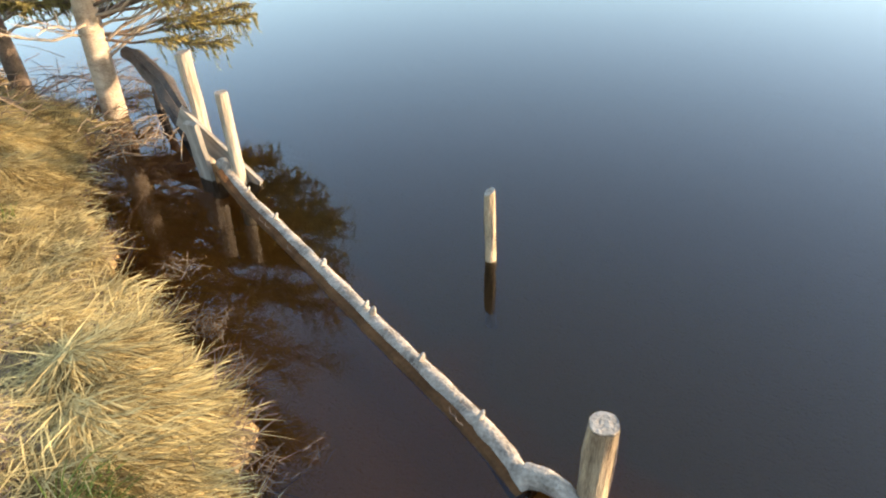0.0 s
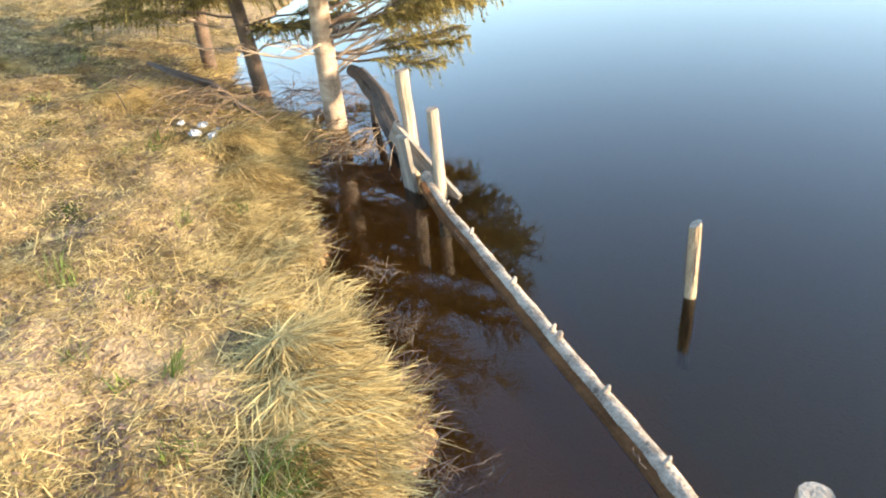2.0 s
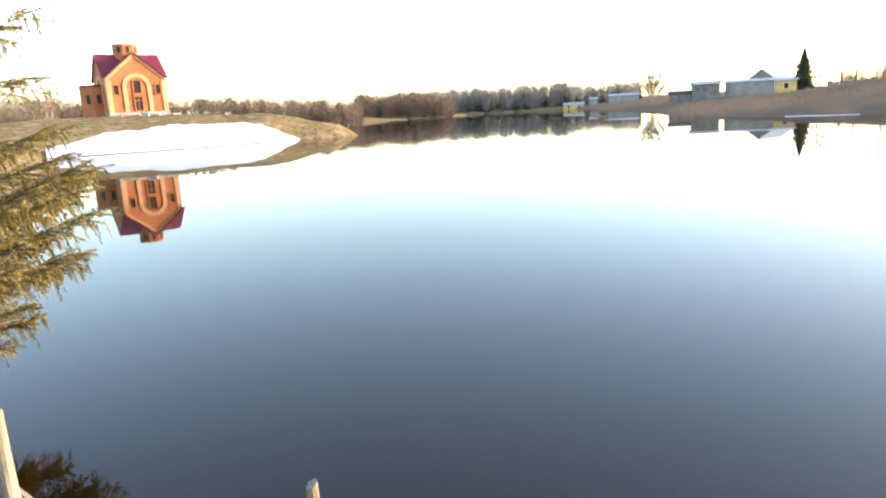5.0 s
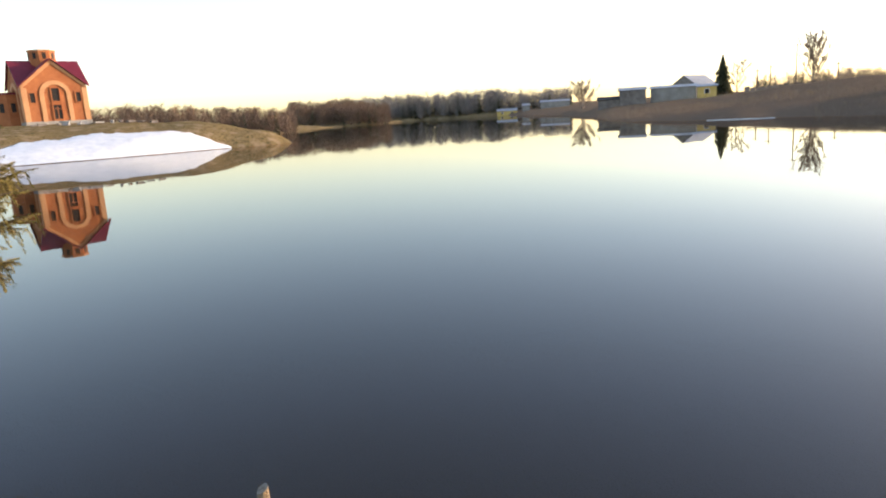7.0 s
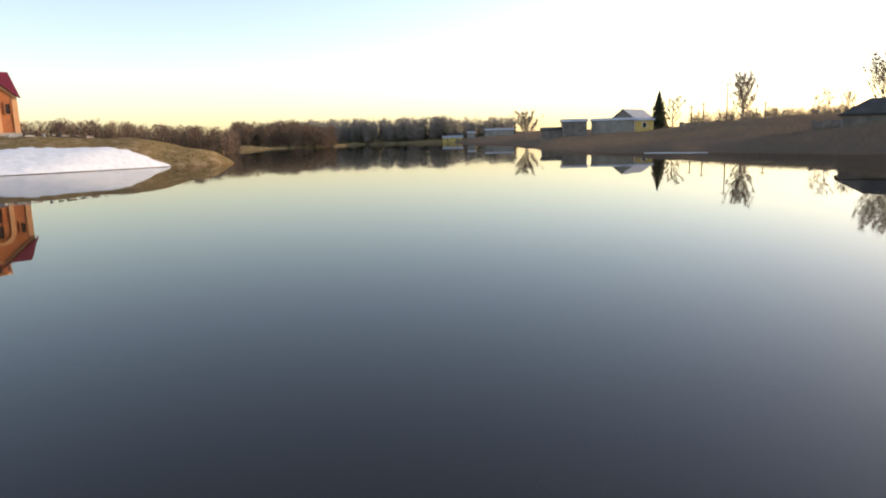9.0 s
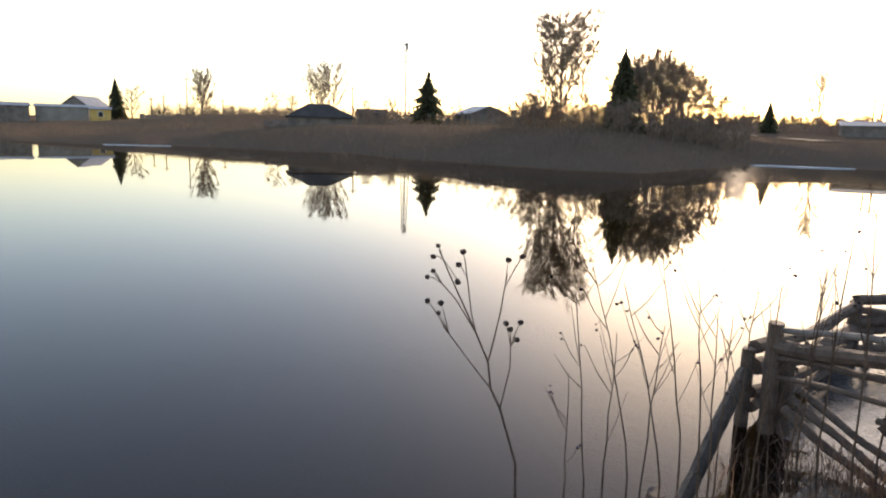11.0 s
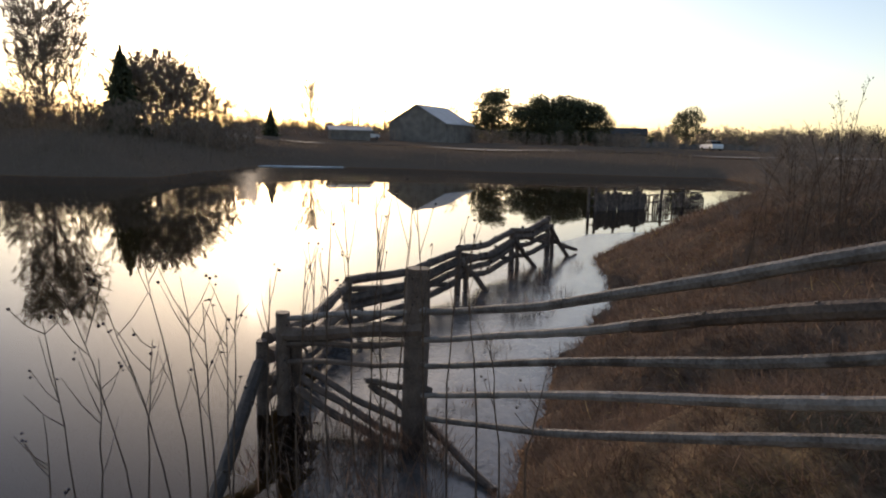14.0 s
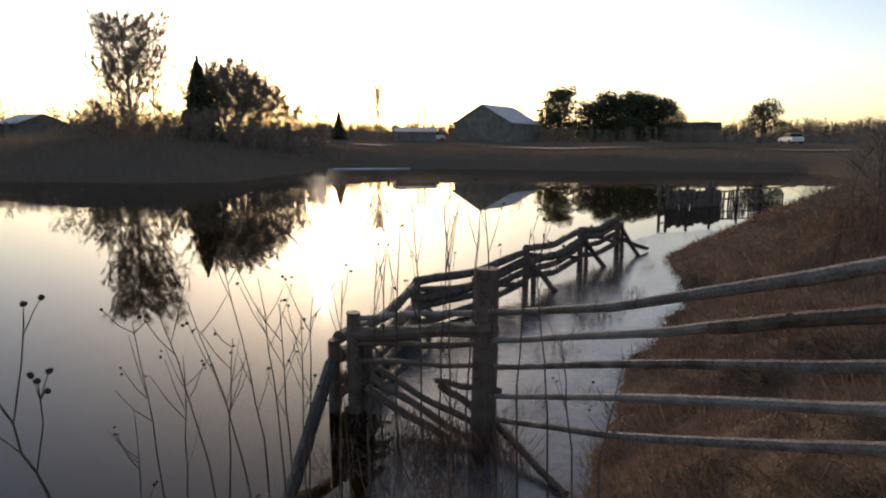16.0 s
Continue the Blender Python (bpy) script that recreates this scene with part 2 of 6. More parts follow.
# ---------------------------------------------------------------- mesh tools
class Shape:
    """Collects points and faces of one mesh."""

    def __init__(self):
        self.v, self.f = [], []

    def box(self, centre, size, turn=0.0, tilt=None, jitter=0.0):
        m = Matrix.Translation(centre) @ (tilt if tilt else Matrix.Rotation(radians(turn), 4, "Z"))
        b = len(self.v)
        for sx in (-0.5, 0.5):
            for sy in (-0.5, 0.5):
                for sz in (-0.5, 0.5):
                    p = m @ Vector((sx * size[0], sy * size[1], sz * size[2]))
                    if jitter:
                        p += Vector([random.uniform(-jitter, jitter) for _ in range(3)])
                    self.v.append(tuple(p))
        for q in ((0, 1, 3, 2), (4, 6, 7, 5), (0, 4, 5, 1), (2, 3, 7, 6), (0, 2, 6, 4), (1, 5, 7, 3)):
            self.f.append([b + i for i in q])
        return self

    def tube(self, pts, radii, n=6, wobble=0.0, cap=True, flat=1.0):
        pts = [Vector(p) for p in pts]
        if not isinstance(radii, (list, tuple)):
            radii = [radii] * len(pts)
        b = len(self.v)
        side = None
        for i, p in enumerate(pts):
            d = (pts[min(i + 1, len(pts) - 1)] - pts[max(i - 1, 0)]).normalized()
            if side is None:
                side = d.cross(Vector((0, 0, 1)) if abs(d.z) < 0.9 else Vector((1, 0, 0))).normalized()
            else:
                side = (side - d * side.dot(d)).normalized()
            up = d.cross(side)
            for k in range(n):
                a = 2 * math.pi * k / n
                r = radii[i] * (1 + (random.uniform(-wobble, wobble) if wobble else 0))
                self.v.append(tuple(p + side * math.cos(a) * r + up * math.sin(a) * r * flat))
        for i in range(len(pts) - 1):
            for k in range(n):
                a, c = b + i * n + k, b + i * n + (k + 1) % n
                self.f.append((a, c, c + n, a + n))
        if cap and n > 2:
            self.f.append([b + k for k in range(n)][::-1])
            self.f.append([b + (len(pts) - 1) * n + k for k in range(n)])
        return self

    def face(self, *pts):
        b = len(self.v)
        self.v.extend(tuple(p) for p in pts)
        self.f.append(list(range(b, b + len(pts))))
        return self

    def prism(self, outline, thick):
        """outline: points of one flat face; thick: vector to the other face."""
        b, n, t = len(self.v), len(outline), Vector(thick)
        self.v.extend(tuple(p) for p in outline)
        self.v.extend(tuple(Vector(p) + t) for p in outline)
        self.f.append(list(range(b, b + n))[::-1])
        self.f.append(list(range(b + n, b + 2 * n)))
        for i in range(n):
            j = (i + 1) % n
            self.f.append((b + i, b + j, b + n + j, b + n + i))
        return self

    def ball(self, c, r, n=6, rings=4, squash=1.0):
        b = len(self.v)
        for i in range(1, rings):
            a = math.pi * i / rings
            for k in range(n):
                t = 2 * math.pi * k / n
                self.v.append((c[0] + r * math.sin(a) * math.cos(t), c[1] + r * math.sin(a) * math.sin(t), c[2] + r * squash * math.cos(a)))
        top, bot = len(self.v), len(self.v) + 1
        self.v += [(c[0], c[1], c[2] + r * squash), (c[0], c[1], c[2] - r * squash)]
        for i in range(rings - 2):
            for k in range(n):
                p, q = b + i * n + k, b + i * n + (k + 1) % n
                self.f.append((p, p + n, q + n, q))
        for k in range(n):
            self.f.append((top, b + k, b + (k + 1) % n))
            self.f.append((bot, b + (rings - 2) * n + (k + 1) % n, b + (rings - 2) * n + k))
        return self


def part(name, shape, mat, parent=None, label="", smooth=False):
    me = bpy.data.meshes.new(name)
    me.from_pydata([tuple(p) for p in shape.v], [], shape.f)
    me.update()
    if smooth:
        me.shade_smooth()
    me.materials.append(mat)
    ob = new(name, me)
    if parent:
        ob.parent = parent
    if label:
        ob["label"] = label
    return ob


def thing(name, at, label, category, group="", turn=0.0):
    ob = new(name)
    ob.empty_display_size = 0.2
    ob.matrix_world = Matrix.Translation(at) @ Matrix.Rotation(radians(turn), 4, "Z")
    return tagged(ob, label, category, group)


def solo(name, shape, mat, label, category, group="", kind="", smooth=False):
    return tagged(part(name, shape, mat, None, "", smooth), label, category, group, kind)


def polar(az, dist, z=0.0):
    a = radians(az)
    return Vector((dist * math.sin(a), dist * math.cos(a), z))


# ---------------------------------------------------------------- ground and water
SHORE = np.array([
    (-1.0, 0.80), (-1.55, 1.0), (-1.68, 1.26), (-1.94, 1.46), (-2.33, 1.6), (-2.62, 1.76), (-3.12, 2.0), (-3.62, 2.2), (-4.3, 2.55), (-4.75, 3.0),
    (-5.2, 3.55), (-6.2, 3.75), (-6.9, 3.75), (-8.2, 4.3), (-11, 6.5), (-16, 13), (-24, 26), (-31.8, 36.3), (-40, 45), (-47, 53.5), (-43.5, 57.5), (-38.6, 62), (-34.2, 67.5),
    (-30.4, 74.0), (-25.2, 81.5), (-29, 86), (-40, 105), (-54, 150), (-64, 230), (-70, 282), (-51, 296), (-50, 350), (-85, 385), (-20, 392), (6, 385), (14, 300), (19, 190), (17, 110), (15.7, 88), (19.9, 76),
    (29, 67), (32.5, 56), (35, 50), (33, 38), (33.5, 24), (36, 20.5), (48, 21.5), (57, 22), (60, 13), (58.3, -2.6), (58.6, -17), (50, -18), (38, -13.5), (25.5, -8.4),
    (19.4, -4.5), (16.2, -2.7), (13.5, -1.6), (11.5, -1.6), (9.7, -1.5), (8.2, -1.0), (6.7, -0.5), (5.5, -0.35), (4.6, -0.2), (4.0, -0.05), (3.2, 0.15), (2.2, 0.4), (1.0, 0.7), (0.0, 0.8)])
# x, y, height of the land there, and how quickly it rises from the water
RISE = np.array([
    (0, -0.6, 0.66, 0.35), (-3, 0.4, 0.55, 0.6), (-5, 1.5, 0.55, 0.8), (-9, 2, 0.9, 2.0), (-14, 5, 1.2, 4.0), (-30, 22, 1.6, 6.0), (-50, 45, 2.0, 6.0),
    (2.2, -1.2, 1.15, 0.75), (3.4, -1.4, 1.15, 1.1), (6, -2.5, 1.35, 1.9), (10, -4, 1.9, 2.2), (14, -6, 2.0, 2.6), (25, -11, 1.8, 3.0), (45, -25, 1.2, 5.0),
    (-58, 84, 4.5, 9.0), (-52, 76, 4.3, 10.0), (-44, 80, 4.3, 9.0), (-38, 83, 4.6, 7.0), (-32.5, 82, 4.2, 4.5), (-27.5, 82.5, 2.4, 3.0), (-70, 90, 4.0, 14.0), (-80, 140, 3.0, 20.0), (-100, 250, 4.0, 30.0),
    (0, 430, 3.0, 20.0), (60, 350, 4.0, 30.0), (30, 190, 2.6, 10.0), (30, 120, 1.5, 14.0), (24, 95, 1.1, 8.0), (45, 90, 2.3, 10.0), (60, 120, 5.0, 20.0), (50, 60, 2.9, 6.0), (46, 32, 2.9, 5.0),
    (60, 36, 3.4, 8.0), (75, 20, 1.9, 4.0), (80, 0, 1.7, 4.0), (75, -25, 1.7, 4.0), (110, 0, 2.6, 12.0), (120, -50, 2.4, 15.0), (150, 60, 5.0, 20.0), (0, -60, 1.2, 5.0), (-60, -30, 1.5, 5.0)])


def shore_distance(px, py):
    """Distance to the shore line: positive on land, negative in the water."""
    best, inside = np.full(px.shape, 1e18), np.zeros(px.shape, bool)
    for (ax, ay), (bx, by) in zip(SHORE, np.roll(SHORE, -1, 0)):
        ex, ey = bx - ax, by - ay
        u = np.clip(((px - ax) * ex + (py - ay) * ey) / (ex * ex + ey * ey), 0, 1)
        best = np.minimum(best, (px - ax - u * ex) ** 2 + (py - ay - u * ey) ** 2)
        cross = (ay > py) != (by > py)
        with np.errstate(divide="ignore", invalid="ignore"):
            inside ^= cross & (px < ex * (py - ay) / ey + ax) if ey else False
    return np.where(inside, -1, 1) * np.sqrt(best)


def bumps(px, py, size, seed):
    """Smooth waves without a grid, between about -1 and 1."""
    rng = np.random.RandomState(seed)
    total = np.zeros(px.shape)
    for _ in range(7):
        a, p, s = rng.uniform(0, 2 * np.pi), rng.uniform(0, 6.3), rng.uniform(0.6, 1.7) * 2 * np.pi / size
        total += np.sin((px * np.cos(a) + py * np.sin(a)) * s + p)
    return total / 4.0


def land(px, py):
    """Height of the ground sheet."""
    px, py = np.asarray(px, float), np.asarray(py, float)
    reach = np.hypot(px, py)
    d = shore_distance(px, py)
    d = d + bumps(px, py, 0.7, 3) * 0.10 * np.clip(1 - reach / 40, 0, 1) + bumps(px, py, 9.0, 4) * 0.012 * reach
    w = np.zeros(px.shape)
    top, run = np.zeros(px.shape), np.zeros(px.shape)
    for ax, ay, h, r in RISE:
        k = 1.0 / (((px - ax) ** 2 + (py - ay) ** 2) / (0.02 * (ax * ax + ay * ay) + 0.05) + 0.3) ** 1.6
        w, top, run = w + k, top + k * h, run + k * r
    top, run = top / w, run / w
    hill = np.clip((reach - 300) / 1500, 0, 1) * 12
    up = top * (1 - np.exp(-np.maximum(d, 0) / run)) + hill * (d > 0)
    up = up + np.clip(d / 1.5, 0, 1) * np.clip(px / 4, 0, 1) * np.clip(1 - reach / 40, 0, 1) * (bumps(px, py, 1.1, 8) * 0.075 + bumps(px, py, 2.6, 9) * 0.08)
    up = up + np.clip(d, 0, 1.2) / 1.2 * (bumps(px, py, 0.45, 5) * 0.022 + bumps(px, py, 1.6, 6) * 0.05) * np.clip(1 - reach / 60, 0, 1) + np.clip(d / 10, 0, 1) * bumps(px, py, 14, 7) * 0.12
    up = up + np.clip((d - 0.2) / 0.6, 0, 1) * np.clip(-px, 0, 1) * np.clip(1 - reach / 25, 0, 1) * (bumps(px, py, 1.2, 21) * 0.06 + bumps(px, py, 0.55, 22) * 0.025)
    out = np.clip((-d - 0.7) / 1.3, 0, 1)
    down = -0.28 * (1 - np.exp(np.minimum(d, 0) / 0.25)) - 0.22 * out * out * (3 - 2 * out) - 0.02
    return np.where(d > 0, up, down)


def ground_z(x, y):
    return float(land(np.array([x]), np.array([y]))[0])


def polar_sheet(name, rings, spokes, height, mat):
    az = np.linspace(0, 2 * np.pi, spokes, endpoint=False)
    rr, aa = np.meshgrid(rings, az, indexing="ij")
    px, py = (rr * np.sin(aa)).ravel(), (rr * np.cos(aa)).ravel()
    pz = height(px, py)
    verts = np.vstack([np.c_[px, py, pz], [[0, 0, height(np.array([0.0]), np.array([0.0]))[0]]]])
    n = len(rings)
    i, j = np.meshgrid(np.arange(n - 1), np.arange(spokes), indexing="ij")
    jn = (j + 1) % spokes
    quads = np.stack([i * spokes + j, (i + 1) * spokes + j, (i + 1) * spokes + jn, i * spokes + jn], -1).reshape(-1, 4)
    faces = [tuple(q[::-1]) for q in quads.tolist()] + [(n * spokes, (k + 1) % spokes, k) for k in range(spokes)]
    me = bpy.data.meshes.new(name)
    me.from_pydata(verts.tolist(), [], faces)
    me.update()
    me.shade_smooth()
    me.materials.append(mat)
    return new(name, me)


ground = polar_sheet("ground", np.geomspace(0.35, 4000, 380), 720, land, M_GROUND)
tagged(ground, "sloping pond bank of dry trampled straw-coloured grass", "ground", kind="structure")
water = Shape()
water.face((-260, -40, 0), (200, -40, 0), (200, 500, 0), (-260, 500, 0))
water = solo("water", water, M_WATER, "calm dark peaty pond water reflecting the evening sky", "water", kind="structure")


# ---------------------------------------------------------------- snow on the far bank
def snow_bank():
    """A melting drift that lies on the slope between the water and the church."""
    s = Shape()
    nu, nv = 90, 16
    line = [Vector(p) for p in ((-47.4, 54.5), (-45.6, 55.6), (-42.2, 58.0), (-39.4, 60.7), (-37.0, 63.6), (-34.2, 67.4), (-32.3, 70.5), (-30.3, 74.0))]
    back = [Vector(p) for p in ((-48.5, 55.8), (-47.7, 58.1), (-46.4, 63.8), (-43.5, 66.9), (-40.6, 69.7), (-37.2, 73.3), (-33.6, 73.5), (-30.3, 74.2))]

    def along(pts, u):
        k = min(int(u * (len(pts) - 1)), len(pts) - 2)
        return pts[k].lerp(pts[k + 1], u * (len(pts) - 1) - k)

    grid = []
    for i in range(nu + 1):
        u = i / nu
        a, b = along(line, u), along(back, u)
        ragged = 1 + 0.035 * math.sin(u * 31) + 0.03 * math.sin(u * 77 + 2) + 0.04 * random.uniform(-1, 1)
        row = []
        for j in range(nv + 1):
            v = j / nv
            p = a.lerp(b, v * ragged)
            lift = 0.22 * math.sin(math.pi * min(v * 1.05, 1)) ** 0.6 * min(1, 6 * u, 6 * (1 - u)) - (0.12 if j == nv else 0.0)
            row.append((p.x, p.y, lift + (0.16 * min(1, 8 * (1 - u)) if j < nv else 0.0) if j else None))
        grid.extend(row)
    under = land(np.array([g[0] for g in grid]), np.array([g[1] for g in grid]))
    s.v = [(g[0], g[1], max(float(h), 0.0) + g[2] if g[2] is not None else 0.05) for g, h in zip(grid, under)]
    for i in range(nu):
        for j in range(nv):
            q = i * (nv + 1) + j
            s.f.append((q, q + nv + 1, q + nv + 2, q + 1))
    return solo("snow_bank", s, M_SNOW, "smooth white melting snow bank lying above the pond edge", "snow", kind="structure", smooth=True)


snow_bank()


# ---------------------------------------------------------------- church
def church():
    right, ahead = Vector((0.827, 0.562, 0)), Vector((-0.562, 0.827, 0))
    ax = right * math.cos(radians(13)) + ahead * math.sin(radians(13))
    turn = math.degrees(math.atan2(ax.y, ax.x))
    half, eave, top = 3.65, 4.75, 7.85
    base = Vector((-54.6, 80.1, 0)) + Vector((-ax.y, ax.x, 0)) * half
    z0 = 3.95
    c = thing("church", (base.x, base.y, z0), "unfinished orange brick church with a maroon metal roof", "church", turn=turn)
    # walls: four gabled faces
    wall = Shape()
    t = 0.45
    for k in range(4):
        m = Matrix.Rotation(radians(90 * k), 3, "Z")
        inset = 0.0 if k % 2 == 0 else 0.003
        pts = [(-half + inset, -half, -0.3), (half - inset, -half, -0.3), (half - inset, -half, eave), (0, -half, top), (-half + inset, -half, eave)]
        wall.prism([m @ Vector(p) for p in pts], m @ Vector((0, t, 0)))
    part("wall", wall, M_BRICK, c)
    plinth = Shape()
    for k in range(4):
        m = Matrix.Rotation(radians(90 * k), 4, "Z")
        p = m @ Vector((0, -half - 0.06, 0.0))
        plinth.box(p, (2 * half + 0.24, 0.12, 0.9), 90 * k)
    part("plinth", plinth, M_CONCRETE, c, "grey concrete plinth")
    # pale brick trim: corner strips, the tall arch and its inner arch
    for k in (0, 3):
        m = Matrix.Rotation(radians(90 * k), 4, "Z")
        for x in (-half + 0.3, half - 0.3):
            part("pilaster", Shape().box(m @ Vector((x, -half - 0.05, 2.3)), (0.6, 0.12, 4.4), 90 * k), M_PALEBRICK, c, "pale brick corner strip")
        for r, w in ((1.75, 0.5),):
            arch = Shape()
            foot = 3.6
            for sx in (-1, 1):
                arch.box(m @ Vector((sx * (r - w / 2), -half - 0.06, foot / 2 + 0.2)), (w, 0.14, foot - 0.4), 90 * k)
            n = 14
            for i in range(n):
                a0, a1 = math.pi * i / n, math.pi * (i + 1) / n
                ring = [(rr * math.cos(a), -half - 0.13, foot + rr * math.sin(a)) for rr, a in ((r - w, a0), (r, a0), (r, a1), (r - w, a1))]
                arch.prism([m @ Vector(p) for p in ring], m.to_3x3() @ Vector((0, 0.16, 0)))
            part("arch", arch, M_PALEBRICK, c, "pale brick arch")
        rake = Shape()
        for sx in (-1, 1):
            pts = [(sx * half, -half - 0.08, eave - 0.42), (sx * half, -half - 0.08, eave), (0, -half - 0.08, top), (0, -half - 0.08, top - 0.5)]
            rake.prism([m @ Vector(p) for p in pts], m.to_3x3() @ Vector((0, 0.1, 0)))
        part("cornice", rake, M_PALEBRICK, c, "pale brick cornice")
        for x, z, w, h in ((-2.55, 3.3, 0.55, 1.15), (2.55, 3.3, 0.55, 1.15), (0, 3.65, 0.85, 1.55), (0, 1.55, 0.9, 1.7)):
            win = part("window" if z > 2 else "door", Shape().box(m @ Vector((x, -half - 0.01, z)), (w, 0.06, h), 90 * k), M_HOLE, c, "dark empty opening")
            fr = Shape()
            fr.box(m @ Vector((x, -half - 0.07, z + h / 2 + 0.06)), (w + 0.24, 0.14, 0.12), 90 * k)
            fr.box(m @ Vector((x, -half - 0.07, z - h / 2 - 0.05)), (w + 0.24, 0.16, 0.1), 90 * k)
            for sx in (-1, 1):
                fr.box(m @ Vector((x + sx * (w / 2 + 0.06), -half - 0.07, z)), (0.12, 0.14, h), 90 * k)
            if z < 2:
                fr.box(m @ Vector((x, -half - 0.06, z - 0.1)), (0.06, 0.05, h - 0.2), 90 * k)
                fr.box(m @ Vector((x, -half - 0.06, z + 0.35)), (w, 0.05, 0.08), 90 * k)
            part("frame", fr, M_BRICK, win)
    # cross-gabled roof
    o, th = 0.35, Vector((0, 0, 0.12))
    for k in range(4):
        roof = Shape()
        m = Matrix.Rotation(radians(90 * k), 3, "Z")
        e = half + o
        drop = (top - eave) / half * o
        for sx in (-1, 1):
            pts = [(0, 0, top + 0.06), (0, -e, top + 0.06), (sx * e, -e, eave - drop + 0.06)]
            pts = pts if sx > 0 else pts[::-1]
            roof.prism([m @ Vector(p) for p in pts], th)
        part("roof", roof, M_MAROON, c, "maroon sheet metal roof slopes")
    # brick drum without its dome
    drum = Shape()
    n, r = 8, 1.55
    for rr, z in ((r, 6.9), (r, 9.25), (r * 0.82, 9.25), (r * 0.82, 6.9)):
        drum.v += [(rr * math.cos(2 * math.pi * (i + 0.5) / n), rr * math.sin(2 * math.pi * (i + 0.5) / n), z) for i in range(n)]
    for ring in range(4):
        for i in range(n):
            k = (i + 1) % n
            a, b = ring * n, (ring + 1) % 4 * n
            drum.f.append((a + i, a + k, b + k, b + i))
    d = part("drum", drum, M_BRICK, c, "eight-sided brick drum, open on top")
    rim = Shape()
    for i in range(n):
        a0, a1 = 2 * math.pi * (i + 0.5) / n, 2 * math.pi * (i + 1.5) / n
        q = [Vector((rr * math.cos(a), rr * math.sin(a), 9.12)) for rr, a in ((r + 0.1, a0), (r + 0.1, a1), (r - 0.2, a1), (r - 0.2, a0))]
        rim.prism(q, (0, 0, 0.16))
    part("rim", rim, M_PALEBRICK, d)
    for i in range(n):
        a = 2 * math.pi * (i + 1) / n
        part("window", Shape().box((r * 0.935 * math.cos(a), r * 0.935 * math.sin(a), 8.55), (0.06, 0.4, 0.75), math.degrees(a)), M_HOLE, d, "dark narrow window")
    # lower apse on the side
    apse = Shape()
    prof = [(-half, -1.9), (-half - 1.2, -1.9), (-half - 2.3, -0.9), (-half - 2.3, 0.9), (-half - 1.2, 1.9), (-half, 1.9)]
    apse.prism([Vector((x, y + 0.6, -0.3)) for x, y in prof], (0, 0, 4.2))
    a = part("apse", apse, M_BRICK, c, "low brick side apse")
    part("roof", Shape().prism([Vector((x * 1.02 - 0.02, y * 1.08 + 0.6, 3.9)) for x, y in prof], (0, 0, 0.22)), M_MAROON, a, "dark maroon flat roof edge")
    for x, y, tr in ((-half - 0.6, -1.31, 0), (-half - 1.76, -0.82, -42)):
        part("window", Shape().box((x, y, 2.3), (0.5, 0.06, 1.1), tr), M_HOLE, a, "dark window opening")
    return c


church()


# ---------------------------------------------------------------- posts, log and boards by the camera's bank
def post(name, foot, top, radius, mat, label, group="", slant=0.0, sides=12, depth=0.8, end=None):
    foot, top = Vector(foot), Vector(top)
    low = foot - (top - foot).normalized() * depth
    ob = thing(name, foot, label, "post", group)
    s = Shape()
    n = 9
    line = [low.lerp(top, i / n) - foot for i in range(n + 1)]
    line = [p + Vector((random.uniform(-1, 1), random.uniform(-1, 1), 0)) * radius * 0.06 for p in line]
    s.tube(line, [radius * (1.06 - 0.08 * i / n) for i in range(n + 1)], sides, 0.07)
    for k in range(sides):
        x, y, z = s.v[-1 - k]
        s.v[-1 - k] = (x, y, z + slant * (x - line[-1].x + y - line[-1].y) + random.uniform(-0.006, 0.006))
    part("shaft", s, mat, ob)
    cut = Shape()
    ring = [Vector(p) for p in s.v[-sides:]]
    mid = sum(ring, Vector()) / sides + Vector((0, 0, 0.004))
    ring = [Vector((p.x, p.y, mid.z + slant * (p.x - mid.x + p.y - mid.y))) for p in ring]
    cut.prism([mid + (p - mid) * 0.94 for p in ring], (0, 0, 0.006))
    part("cut_end", cut, end or M_DRIFT, ob, "sawn end grain")
    for i in range(3):
        a = random.uniform(0, 6.3)
        dirv = Vector((math.cos(a), math.sin(a), 0)) * radius * 1.02
        p0, p1 = line[-1] * random.uniform(0.75, 0.98), line[-1] * random.uniform(0.05, 0.5)
        part("crack", Shape().tube([p0 + dirv * 0.97, p0.lerp(p1, 0.5) + dirv, p1 + dirv * 0.97], [0.001, 0.004, 0.001], 4), M_OLDWOOD, ob, "dark drying crack")
    return ob


post("mooring_post", (-1.245, 2.945, 0), (-1.27, 2.99, 0.41), 0.033, M_POST, "lone weathered round wooden post standing in the water", "posts in the water", 0.35)
post("end_post", (-0.265, 1.575, 0), (-0.26, 1.60, 0.40), 0.057, M_POST, "thick weathered wooden post at the log's end", "posts in the water", 0.05, 14)
post("stake", (-3.294, 3.153, 0.0), (-3.301, 3.146, 0.68), 0.046, M_STAKE, "bleached round stake standing behind a slanting board", "posts in the water", 0.05)
post("leaning_stake", (-3.78, 3.37, 0), (-3.79, 3.345, 0.85), 0.055, M_STAKE, "tall bleached stake leaning beside the boards", "posts in the water", 0.1, 10)


